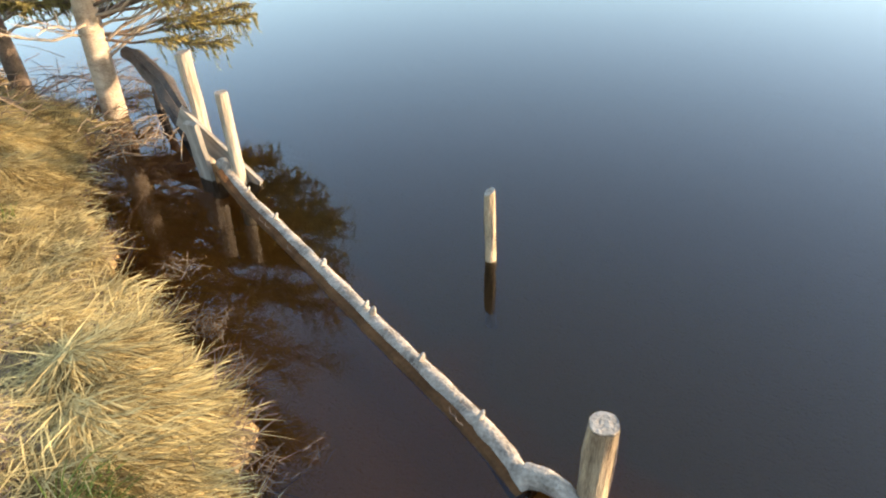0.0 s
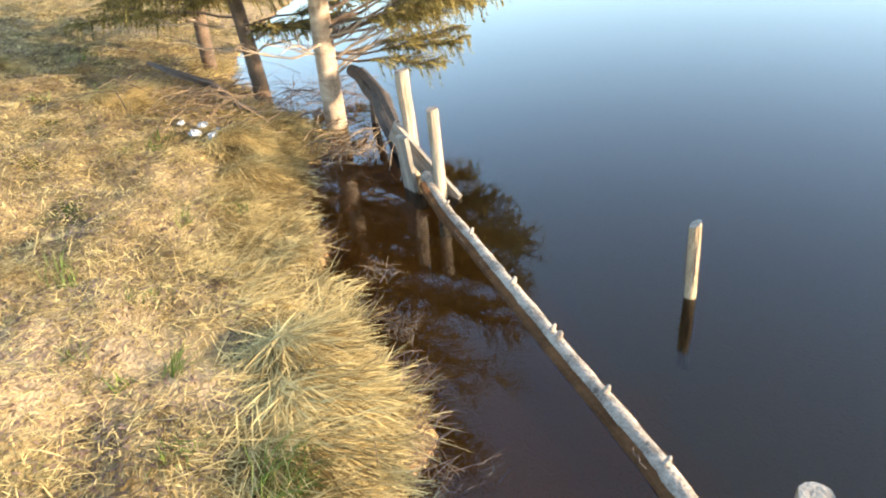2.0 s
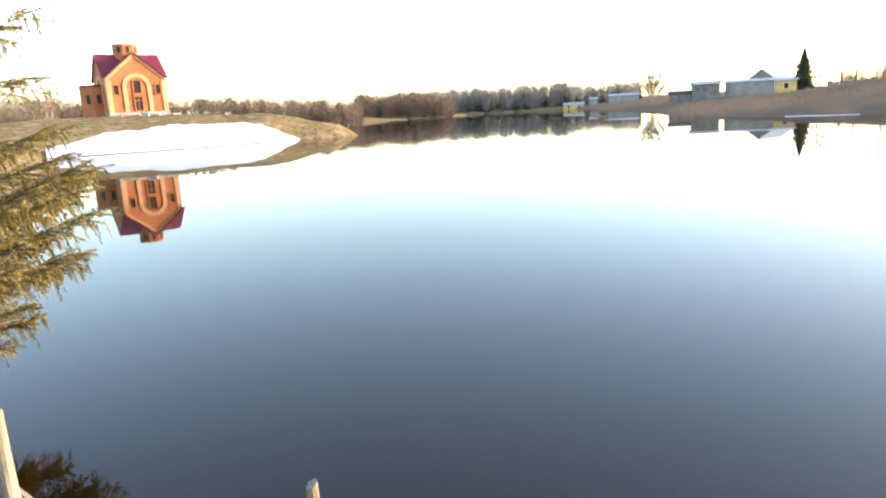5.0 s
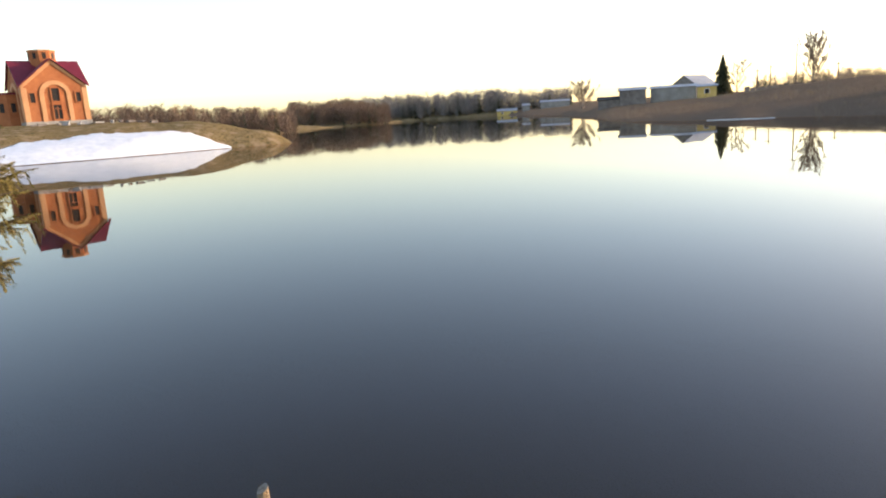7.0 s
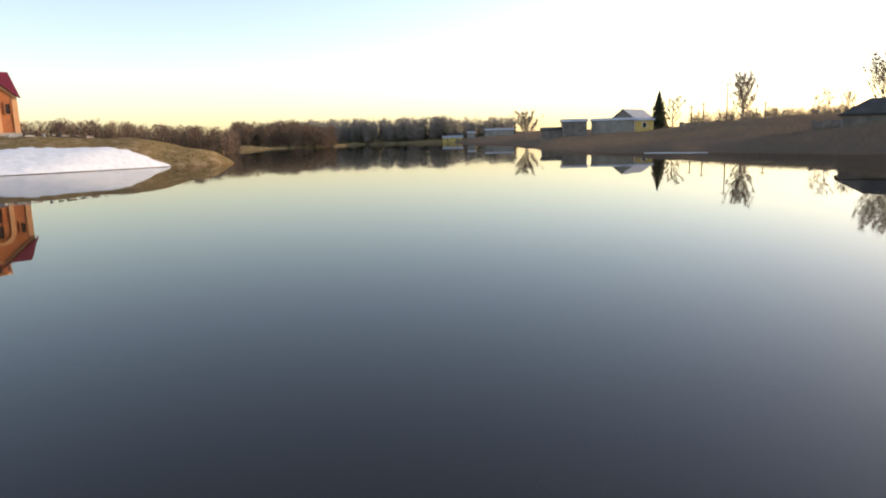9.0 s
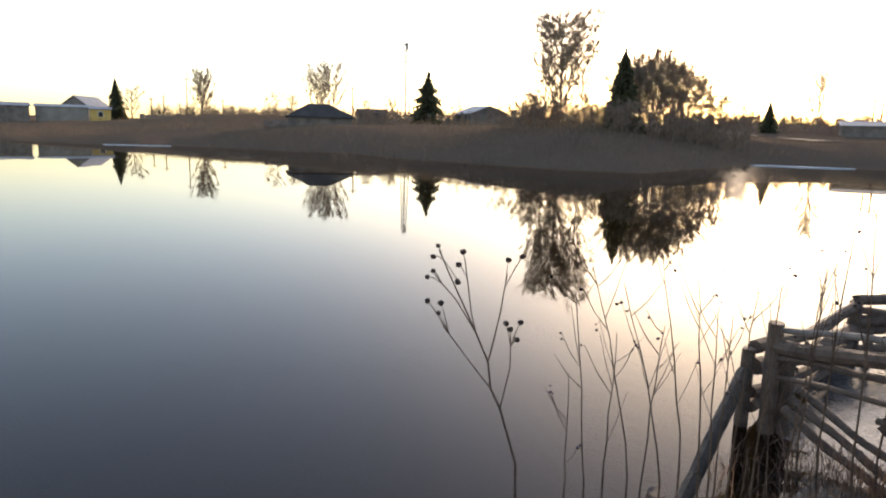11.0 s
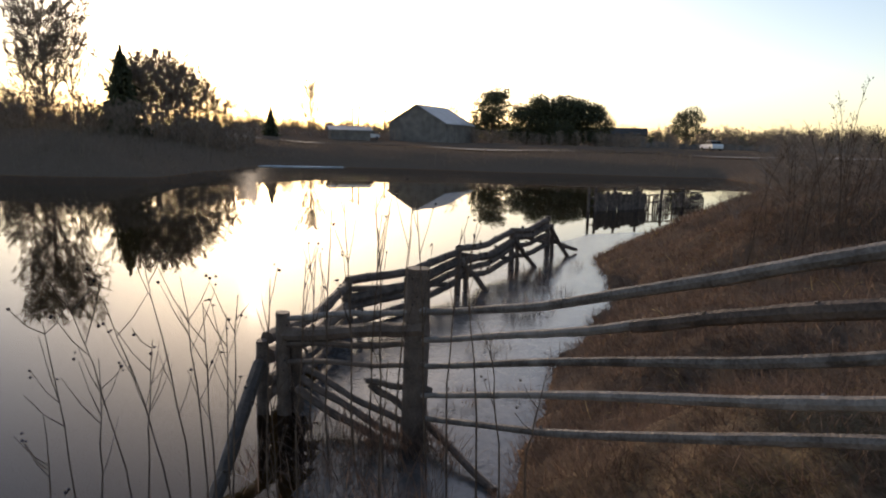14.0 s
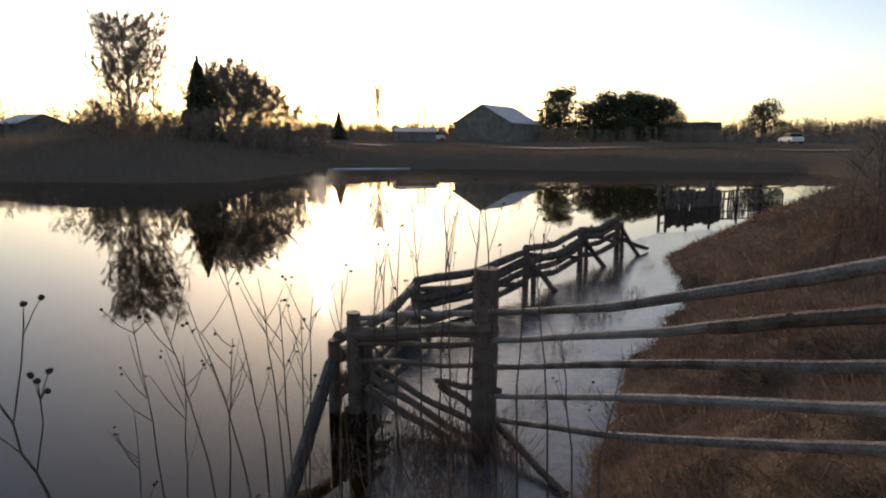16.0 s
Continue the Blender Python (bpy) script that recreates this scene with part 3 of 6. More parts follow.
def floating_log():
    ob = thing("floating_log", (-2.24, 2.55, 0), "long bleached log floating half sunk along the bank", "log")
    pts = [(-3.50, 3.20, 0.16), (-3.33, 3.12, 0.07), (-3.05, 2.98, 0.02), (-2.62, 2.76, 0.012), (-2.24, 2.555, 0.012), (-1.9, 2.37, 0.012), (-1.6, 2.205, 0.012), (-1.2, 1.995, 0.012), (-0.84, 1.805, 0.012), (-0.64, 1.68, 0.008), (-0.5, 1.575, -0.01)]
    line = []
    for i in range(len(pts) - 1):
        for k in range(5):
            line.append(Vector(pts[i]).lerp(Vector(pts[i + 1]), k / 5))
    line.append(Vector(pts[-1]))
    line = [Vector((p.x * 0.983, p.y * 0.983, p.z + 0.036)) for p in line]
    o = Vector((-2.24, 2.55, 0))
    n = len(line)
    radii = [0.041 + 0.009 * (i / n) + random.uniform(-0.0025, 0.0025) for i in range(n)]
    part("trunk", Shape().tube([p - o - Vector((0, 0, 0.046)) for p in line], radii, 14, 0.05), M_DRIFT, ob, smooth=True)
    for i, r in ((14, 0.016), (22, 0.02), (29, 0.016), (30, 0.02), (35, 0.018), (41, 0.014), (9, 0.012)):
        p = line[i] - o
        part("knot", Shape().tube([p + Vector((0, 0, 0.008)), p + Vector((0.008, 0.012, 0.036)), p + Vector((0.01, 0.018, 0.044))], [r * 1.1, r * 0.7, r * 0.35], 7, 0.15), M_DRIFT, ob)
    fork = [(-0.52, 1.59, 0.02), (-0.44, 1.575, 0.045), (-0.36, 1.55, 0.05), (-0.26, 1.50, 0.03), (-0.12, 1.44, -0.03)]
    part("fork", Shape().tube([Vector(p) - o for p in fork], [0.05, 0.043, 0.04, 0.036, 0.03], 10, 0.08), M_DRIFT, ob, "forked end of the log")
    part("bark_strip", Shape().tube([p - o + Vector((-0.02, -0.033, -0.052)) for p in line[2:]], 0.044, 8, 0.03, flat=0.75), M_LOGBARK, ob, "brown wet bark strip under water")
    for i in range(5):
        p = line[random.randrange(6, 46)] - o + Vector((-0.05, -0.06, 0))
        part("twig", Shape().tube([p, p + Vector((-0.03, 0.0, 0.015)), p + Vector((-0.05, 0.03, 0.02))], [0.004, 0.003, 0.001], 4), M_STALK, ob)


floating_log()


def board(name, a, b, width, thick, mat, label, up=(0, 0, 1), category="board", group="old boards"):
    a, b = Vector(a), Vector(b)
    x = (b - a).normalized()
    z = (Vector(up) - x * x.dot(Vector(up))).normalized()
    y = z.cross(x)
    m = Matrix((x, y, z)).transposed().to_4x4()
    L = (b - a).length
    s = Shape()
    n = 6
    for i in range(n + 1):
        u = -L / 2 + L * i / n
        w = width / 2 * random.uniform(0.94, 1.03)
        for yy, zz in ((-thick / 2, -w), (thick / 2, -w), (thick / 2, w), (-thick / 2, w)):
            s.v.append((u + (random.uniform(-0.012, 0.012) if i in (0, n) else 0), yy + random.uniform(-1, 1) * 0.002, zz))
    for i in range(n):
        for k in range(4):
            p, q = 4 * i + k, 4 * i + (k + 1) % 4
            s.f.append((p, q, q + 4, p + 4))
    s.f += [(3, 2, 1, 0), (4 * n, 4 * n + 1, 4 * n + 2, 4 * n + 3)]
    ob = solo(name, s, mat, label, category, group)
    ob.matrix_world = Matrix.Translation((a + b) / 2) @ m
    return ob


board("plank", (-3.927, 3.30, 0.377), (-3.187, 3.20, -0.047), 0.19, 0.03, M_BOARD, "weathered grey board slanting down against two stakes")
board("plank", (-3.64, 3.13, 0.42), (-3.58, 3.12, -0.10), 0.15, 0.035, M_BOARD, "short wide grey board nailed upright and dipping into the water", up=(1.0, -0.2, 0.0))


def dark_beam(pts, radii, label):
    pts = [Vector(p) for p in pts]
    ob = solo("old_beam", Shape().tube([p - pts[0] for p in pts], radii, 11, 0.2), M_WETBARK, label, "beam", "old beams")
    ob.location = pts[0]
    return ob


dark_beam([(-5.22, 3.99, 0.54), (-5.05, 3.97, 0.50), (-4.85, 3.90, 0.45), (-4.66, 3.83, 0.38), (-4.50, 3.74, 0.28), (-4.34, 3.68, 0.12), (-4.2, 3.62, -0.12)], [0.05, 0.075, 0.085, 0.09, 0.085, 0.075, 0.06], "thick dark rotten beam sloping into the water")
dark_beam([(-5.1, 4.09, -0.3), (-5.09, 4.10, 0.1), (-5.07, 4.12, 0.42)], [0.04, 0.04, 0.036], "dark short wooden pile standing in the water")
dark_beam([(-4.1, 3.50, 0.34), (-4.5, 3.72, 0.48), (-4.95, 3.90, 0.58)], [0.03, 0.04, 0.035], "dark crossbar lying on old piles")


# ---------------------------------------------------------------- fence on the other side
FENCE_SHIFT = Vector((0.028, -0.038, 0.005))


def fence_part_post(parent, foot, top, w, mat=M_OLDWOOD):
    o = parent.location
    foot, top = Vector(foot), Vector(top)
    s = Shape()
    n = 6
    s.tube([(foot - Vector((0, 0, 0.4))).lerp(top, i / n) - o for i in range(n + 1)], [w * 0.5 * (1.08 - 0.1 * i / n) for i in range(n + 1)], 10, 0.07)
    return part("post", s, mat, parent)


def fence_part_rail(parent, pts, r0, r1, mat=M_RAIL, sag=0.0, label=""):
    o = parent.location
    pts = [Vector(p) for p in pts]
    line = []
    for i in range(len(pts) - 1):
        for k in range(6):
            line.append(pts[i].lerp(pts[i + 1], k / 6))
    line.append(pts[-1])
    n = len(line) - 1
    ph, amp = random.uniform(0, 6), random.uniform(0.006, 0.014)
    s = Shape()
    s.tube([p - o + Vector((0, 0, amp * math.sin(ph + 9 * i / n) - sag * math.sin(math.pi * i / n))) for i, p in enumerate(line)],
           [(r0 + (r1 - r0) * i / n) * random.uniform(0.93, 1.07) for i in range(n + 1)], 8, 0.06)
    rail = part("rail", s, mat, parent, label)
    for _ in range(2):
        i = random.randrange(2, n - 1)
        p = line[i] - o
        d = Vector((random.uniform(-1, 1), random.uniform(-1, 1), random.uniform(0.2, 1))).normalized()
        r = r0 + (r1 - r0) * i / n
        part("knot", Shape().tube([p + d * r * 0.7, p + d * r * 1.25], [r * 0.4, r * 0.25], 6, 0.1), mat, rail)
    return rail


def rail_fence():
    f = thing("rail_fence", (4.53, 0.64, 0), "old round-rail fence climbing the bank from a thick post", "fence", "pond fences")
    fence_part_post(f, (4.56, 0.66, -0.1), (4.60, 0.64, 1.34), 0.185)
    left = [(4.47, 0.54, 1.06), (4.47, 0.54, 0.86), (4.47, 0.54, 0.67), (4.47, 0.54, 0.45), (4.47, 0.54, 0.26)]
    mid = [(2.99, -0.96, 1.65), (2.98, -0.97, 1.48), (2.97, -0.98, 1.28), (2.96, -0.99, 1.11), (2.95, -1.0, 0.93)]
    right = [(2.44, -1.51, 1.93), (2.42, -1.53, 1.71), (2.41, -1.54, 1.54), (2.40, -1.55, 1.36), (2.39, -1.56, 1.20)]
    for k in range(5):
        a, b, c = Vector(left[k]), Vector(mid[k]), Vector(right[k])
        end = c + (c - b) * 1.9
        m1 = a.lerp(b, 0.5) + Vector((0, 0, (-0.03, -0.02, 0.0, 0.0, -0.025)[k]))
        if k == 1:
            j = a.lerp(b, 0.80)
            fence_part_rail(f, [a + (a - b) * 0.03, m1, j], 0.021, 0.027, label="pale peeled rail with a broken end")
            fence_part_rail(f, [j + Vector((0.02, 0.03, -0.01)), b, c, end], 0.034, 0.042, M_OLDWOOD, label="dark rail overlapping the pale one")
        else:
            fence_part_rail(f, [a + (a - b) * (0.05 if k in (0, 3) else 0.01), m1, b, c, end], 0.02 if k else 0.022, 0.036 if k else 0.042, label="grey peeled rail")
    far = Vector(right[2]) + (Vector(right[2]) - Vector(mid[2])) * 1.7
    gz = ground_z(far.x, far.y)
    fence_part_post(f, (far.x, far.y, gz), (far.x, far.y, 2.55), 0.14)
    # the bay towards the corner
    corner = Vector((4.96, 1.78, 0))
    for zc, zm, r, mat in ((0.81, 1.06, 0.024, M_RAIL), (0.67, 0.93, 0.055, M_OLDWOOD), (0.59, 0.81, 0.026, M_OLDWOOD), (0.45, 0.65, 0.022, M_OLDWOOD)):
        fence_part_rail(f, [(corner.x + 0.03, corner.y + 0.02, zc), (4.5, 0.56, zm)], r, r, mat)
    fence_part_rail(f, [(4.68, 1.03, 0.44), (4.60, 0.78, 0.45), (4.50, 0.52, 0.47)], 0.024, 0.026, M_OLDWOOD)
    f.location += FENCE_SHIFT


rail_fence()


def corner_fence():
    f = thing("corner_fence", (4.98, 1.8, 0), "collapsing dark fence corner standing in the flood water", "fence", "pond fences")
    fence_part_post(f, (5.02, 1.80, -0.1), (4.98, 1.79, 0.86), 0.115)
    fence_part_post(f, (5.10, 1.70, -0.1), (5.02, 1.70, 0.72), 0.10)
    fence_part_post(f, (5.00, 1.98, -0.1), (4.97, 1.96, 0.62), 0.10)
    # rails that fell from the corner towards the thick post and the bank
    for a, b, r in (((4.88, 1.56, 0.43), (4.58, 0.70, 0.16), 0.03), ((4.92, 1.62, 0.35), (4.60, 0.76, 0.05), 0.032), ((4.93, 1.66, 0.24), (4.61, 0.90, 0.01), 0.034),
                    ((4.67, 1.0, 0.43), (4.56, 0.64, 0.26), 0.03), ((4.66, 0.56, 0.15), (3.98, 0.03, 0.02), 0.03)):
        fence_part_rail(f, [a, Vector(a).lerp(Vector(b), 0.5) + Vector((0, 0, -0.015)), b], r, r * 0.85, M_OLDWOOD, label="dark fallen rail")
    fence_part_rail(f, [(3.40, 1.70, -0.04), (3.95, 1.78, 0.18), (4.76, 1.90, 0.50)], 0.045, 0.055, M_WETBARK, label="thick leaning log with bark")
    f.location += FENCE_SHIFT


corner_fence()
post("short_stump", (3.45, 1.80, 0), (3.44, 1.78, 0.09), 0.055, M_OLDWOOD, "short dark stump poking out of the water", "posts in the water", 0.05, end=M_OLDWOOD)


def flooded_fence():
    f = thing("flooded_fence", (7.4, 1.9, 0), "half-sunken sagging dark timber fence in the water", "fence", "pond fences")
    spots = [(5.05, 1.95, 0.56), (7.46, 1.9, 0.60), (9.75, 0.80, 0.70), (11.97, 0.02, 0.76), (13.4, -0.68, 0.86)]
    for x, y, z in spots[1:]:
        fence_part_post(f, (x, y, -0.2), (x + random.uniform(-0.06, 0.06), y, z), 0.13 if x < 9 else 0.10)
        fence_part_post(f, (x + 0.16, y - 0.12, -0.2), (x + 0.2, y - 0.1, z - 0.18), 0.08)
    for i in range(len(spots) - 1):
        a, b = Vector(spots[i]), Vector(spots[i + 1])
        for dz, dz2, r in ((-0.02, -0.05, 0.055), (-0.19, -0.22, 0.07), (-0.33, -0.36, 0.05), (-0.46, -0.52, 0.05)):
            p, q = a + Vector((0, 0, dz + random.uniform(-0.05, 0.03))), b + Vector((0, 0, dz2 + random.uniform(-0.05, 0.03)))
            if i == 0:
                p, q = p + Vector((0, 0, 0.06)), q + Vector((0, 0, -0.02))
            fence_part_rail(f, [p, p.lerp(q, 0.5) + Vector((0, 0, -0.05)), q], r, r, M_OLDWOOD, 0.03)
        if i:
            fence_part_rail(f, [a + Vector((0, 0.02, -0.1)), b + Vector((0, 0, -0.55))], 0.04, 0.035, M_OLDWOOD)
            fence_part_rail(f, [b + Vector((0.3, -0.45, -b.z - 0.02)), b + Vector((0, 0, -0.15))], 0.045, 0.04, M_OLDWOOD, label="slanting brace")
    fence_part_rail(f, [(13.4, -0.6, 0.42), (14.3, -1.35, 0.05)], 0.05, 0.04, M_OLDWOOD, label="slanting brace")
    f.location += FENCE_SHIFT


flooded_fence()


def picket_fence():
    f = thing("picket_fence", (22, -4.7, 0), "grey broken picket fence at the water's edge", "fence", "pond fences")
    a, b = Vector((24.0, -2.7, 0)), Vector((28.4, -7.8, 0))
    d = (b - a).normalized()
    turn = math.degrees(math.atan2(d.y, d.x))
    o = f.location
    n = 52
    for i in range(n):
        p = a.lerp(b, i / (n - 1))
        base = max(ground_z(p.x, p.y), -0.05)
        panel = 2 <= i <= 22
        h = (0.74 if panel else 0.68 - 0.006 * (i - 22) + 0.07 * math.sin(i * 0.7)) + random.uniform(-0.06, 0.06)
        if not panel and random.random() < 0.12:
            continue
        w = 0.13 if panel else 0.075
        tilt = Matrix.Rotation(radians(turn), 4, "Z") @ Matrix.Rotation(radians(random.uniform(-5, 5)), 4, "Y")
        part("picket", Shape().box(Vector((p.x, p.y, base + h / 2 - 0.05)) - o, (w, 0.025, h), 0, tilt), M_OLDWOOD, f)
    for z0, z1 in ((0.1, 0.62), (0.38, 1.0)):
        part("rail", Shape().tube([a + Vector((0, 0.06, z0 + 0.1)) - o, a.lerp(b, 0.37) + Vector((0, 0.06, z0 + 0.12)) - o, b + Vector((0, 0.06, z0 + 0.2)) - o], 0.03, 5), M_OLDWOOD, f)
    for u in (0.0, 0.05, 0.2, 0.38, 0.6, 0.8):
        p = a.lerp(b, u)
        part("post", Shape().tube([Vector((p.x, p.y + 0.08, -0.4)) - o, Vector((p.x, p.y + 0.08, 0.72 + (0.14 if u < 0.45 else 0.0))) - o], [0.06, 0.05], 6), M_OLDWOOD, f)


picket_fence()


def ice_film():
    """Thin dull film of rotten ice and scum on the flooded margin round the fences."""
    rng = random.Random(77)
    outline = [(4.85, 1.45), (5.3, 1.75), (7.5, 1.95), (9.8, 1.15), (12.0, 0.35), (13.7, -0.3), (17.5, -1.9), (18.5, -3.6), (16.2, -3.4), (13.5, -2.3), (9.7, -2.2), (6.7, -1.2), (4.6, -0.9), (3.3, -0.3), (3.1, 0.6), (3.7, 1.15)]
    edge = []
    for i, p in enumerate(outline):
        q = outline[(i + 1) % len(outline)]
        for k in range(9):
            v = Vector(p).lerp(Vector(q), k / 9)
            edge.append(Vector((v.x + rng.uniform(-0.09, 0.09), v.y + rng.uniform(-0.09, 0.09), 0.002)))
    solo("ice_film", Shape().prism(edge, (0, 0, 0.006)), M_FILM, "thin dull film of rotten ice and scum on the flooded margin", "ice", "ice along the shore")


ice_film()


# ---------------------------------------------------------------- conifers beside the boards
def needle_spray(s, base, direction, length, rng, count=26, size=0.042):
    """A drooping twig's needles: many narrow leaves round a short line."""
    side = direction.cross(Vector((0, 0, 1)))
    side = side.normalized() if side.length > 1e-3 else Vector((1, 0, 0))
    for i in range(count):
        u = (i + rng.random()) / count
        p = base + direction * length * u + Vector((0, 0, -0.10 * length * u * u))
        a = rng.uniform(0, 2 * math.pi)
        out = (side * math.cos(a) + Vector((0, 0, 1)) * math.sin(a) * 0.8 + direction * rng.uniform(0.6, 1.3)).normalized()
        out.z -= 0.25
        L = size * rng.uniform(0.6, 1.3) * (1.1 - 0.4 * u)
        w = direction.cross(out)
        w = w.normalized() * 0.0042 if w.length > 1e-3 else side * 0.01
        tip = p + out * L
        b = len(s.v)
        s.v += [tuple(p - w * 0.5), tuple(p.lerp(tip, 0.55) - w), tuple(tip), tuple(p.lerp(tip, 0.55) + w), ]
        s.f.append((b, b + 1, b + 2, b + 3))


def conifer(x, y, z, height, reach, trunk_r, bark, lean, seed, label, first=0.9, bare=(), count=46, sweeping=()):
    rng = random.Random(seed)
    ob = thing("conifer", (x, y, z), label, "tree", "conifers on the bank")
    spine = [Vector((lean[0] * t, lean[1] * t, height * t)) + Vector((math.sin(t * 5 + seed), math.cos(t * 4 + seed), 0)) * 0.025 for t in [i / 14 for i in range(15)]]
    spine[0].z -= 0.3
    part("trunk", Shape().tube(spine, [trunk_r * (1.12 - 1.02 * (i / 14)) + 0.008 for i in range(15)], 12, 0.05), bark, ob, smooth=True)

    def at(h):
        t = max(0.0, min(1.0, h / height))
        k = min(int(t * 14), 13)
        return spine[k].lerp(spine[k + 1], t * 14 - k)

    limbs, green = Shape(), Shape()

    def dress(pts, d, L, near, weight):
        """Side twigs and hanging needle sprays along one branch."""
        sub = max(7, int(L * 22 * weight))
        for k in range(sub):
            u = near + (1 - near) * (k + rng.random()) / sub
            q = min(int(u * 7), 6)
            p = pts[q].lerp(pts[q + 1], u * 7 - q)
            fan = 1 if k % 2 else -1
            tw = (d * 0.75 + Vector((-d.y, d.x, 0)) * fan * rng.uniform(0.35, 1.0) + Vector((0, 0, rng.uniform(-0.2, 0.45)))).normalized()
            tl = L * 0.24 * (1.15 - u * 0.65) * rng.uniform(0.6, 1.2) + 0.07
            limbs.tube([p, p + tw * tl * 0.6, p + tw * tl + Vector((0, 0, -0.08 * tl))], [0.005, 0.0035, 0.002], 3, 0, False)
            needle_spray(green, p, tw, tl, rng, int(34 + 110 * tl))
            needle_spray(green, p + tw * tl * rng.uniform(0.2, 0.8), Vector((tw.x * 0.35, tw.y * 0.35, -1)).normalized(), 0.07 + 0.14 * rng.random(), rng, 28)
        needle_spray(green, pts[5], (pts[7] - pts[5]).normalized(), (pts[7] - pts[5]).length, rng, 80)

    for i in range(count):
        h = first + (height - first) * ((i + rng.random() * 0.7) / count) ** 1.55
        t = (h - first) / (height - first)
        az = i * 2.399 + rng.uniform(-0.5, 0.5)
        L = reach * (1 - t) ** 0.7 * rng.uniform(0.55, 1.12) + 0.12
        d = Vector((math.cos(az), math.sin(az), 0))
        start = at(h)
        rise, droop = rng.uniform(0.35, 0.75) + 0.35 * t, 0.30 * (1 - t) + 0.05
        pts = [start + d * L * k / 7 + Vector((0, 0, L * (rise * k / 7 - droop * (k / 7) ** 2 + 0.10 * (k / 7) ** 4))) for k in range(8)]
        limbs.tube(pts, [0.016 * (1 - 0.85 * k / 7) * (1.2 - t * 0.6) for k in range(8)], 5, 0, False)
        dress(pts, d, L, 0.14, 1.0)
    for az, h, L, up in sweeping:
        d = polar(az, 1.0)
        pts = [at(h) + d * L * k / 7 + Vector((0, 0, L * up * (k / 7) ** 1.1 + 0.02 * math.sin(k * 1.7 + az))) for k in range(8)]
        limbs.tube(pts, [0.013 * (1 - 0.8 * k / 7) + 0.002 for k in range(8)], 5, 0, False)
        dress(pts, d, L, 0.38, 1.0)
    tagged(part("branchwork", limbs, M_BARK, ob), kind="stuff")
    part("crown", green, M_NEEDLE, ob, "olive green and golden needle sprays")
    for az, h, L, up in bare:
        d = polar(az, 1.0)
        s = Shape()
        p0 = at(h)
        pts = [p0 + d * L * k / 5 + Vector((0, 0, L * up * k / 5)) + Vector((0, 0, 0.03 * math.sin(k * 2 + h * 9))) for k in range(6)]
        s.tube(pts, [0.014 * (1 - 0.8 * k / 5) + 0.002 for k in range(6)], 5)
        dead = part("dead_branch", s, M_PALEBARK, ob, "bare pale dead branch")
        for k in (1, 2, 3, 4):
            for fan in (-1, 1):
                e = d * 0.8 + Vector((-d.y, d.x, 0)) * fan * rng.uniform(0.3, 0.6) + Vector((0, 0, up + rng.uniform(0.0, 0.3)))
                part("twig", Shape().tube([pts[k], pts[k] + e * L * 0.16, pts[k] + e * L * 0.30 + Vector((0, 0, 0.02))], [0.005, 0.004, 0.0015], 4), M_PALEBARK, dead)
    return ob


conifer(-5.32, 3.79, 0.0, 5.6, 1.8, 0.095, M_PALEBARK, (-0.05, 0.1), 11, "pale-trunked conifer with drooping golden green sprays over water", 1.25,
        [(40, 0.55, 1.2, 0.42), (52, 0.62, 1.3, 0.5), (80, 0.85, 0.9, 0.35), (-30, 0.8, 0.8, 0.3), (33, 0.5, 1.0, 0.45), (65, 0.75, 1.0, 0.35), (150, 0.8, 0.9, 0.2), (200, 0.7, 0.8, 0.2)], 84,
        [(38, 0.85, 1.6, 0.15), (48, 0.9, 1.7, 0.2), (28, 0.9, 1.6, 0.25), (60, 0.9, 1.5, 0.2), (42, 1.0, 1.85, 0.3), (20, 0.95, 1.5, 0.3), (75, 0.95, 1.4, 0.25), (35, 1.1, 1.9, 0.42), (55, 1.2, 1.8, 0.45), (50, 1.25, 1.7, 0.3),
         (30, 1.2, 1.8, 0.35), (66, 1.2, 1.6, 0.35), (58, 0.68, 1.1, -0.08), (45, 0.7, 1.3, 0.02), (34, 0.72, 1.3, 0.05), (10, 0.85, 1.3, 0.1)])
conifer(-6.63, 3.85, 0.0, 5.0, 1.8, 0.075, M_BARK, (-0.25, -0.35), 23, "leaning conifer with dark bark and brownish green sprays", 1.15,
        [(60, 0.6, 0.9, 0.3), (100, 0.8, 0.9, 0.2), (150, 0.7, 0.8, 0.1), (200, 0.9, 0.8, 0.2), (240, 0.6, 0.9, 0.2), (20, 0.7, 0.9, 0.25)], 66,
        [(230, 1.0, 1.4, 0.15), (30, 0.9, 1.3, 0.1), (60, 0.85, 1.2, 0.05), (100, 0.9, 1.1, 0.1), (10, 0.8, 1.2, 0.0)])
conifer(-8.7, 4.3, 0.25, 4.6, 1.9, 0.08, M_BARK, (0.1, 0.2), 37, "dense conifer standing behind a brushwood heap", 0.5, [(160, 0.5, 0.9, 0.1)], 56)


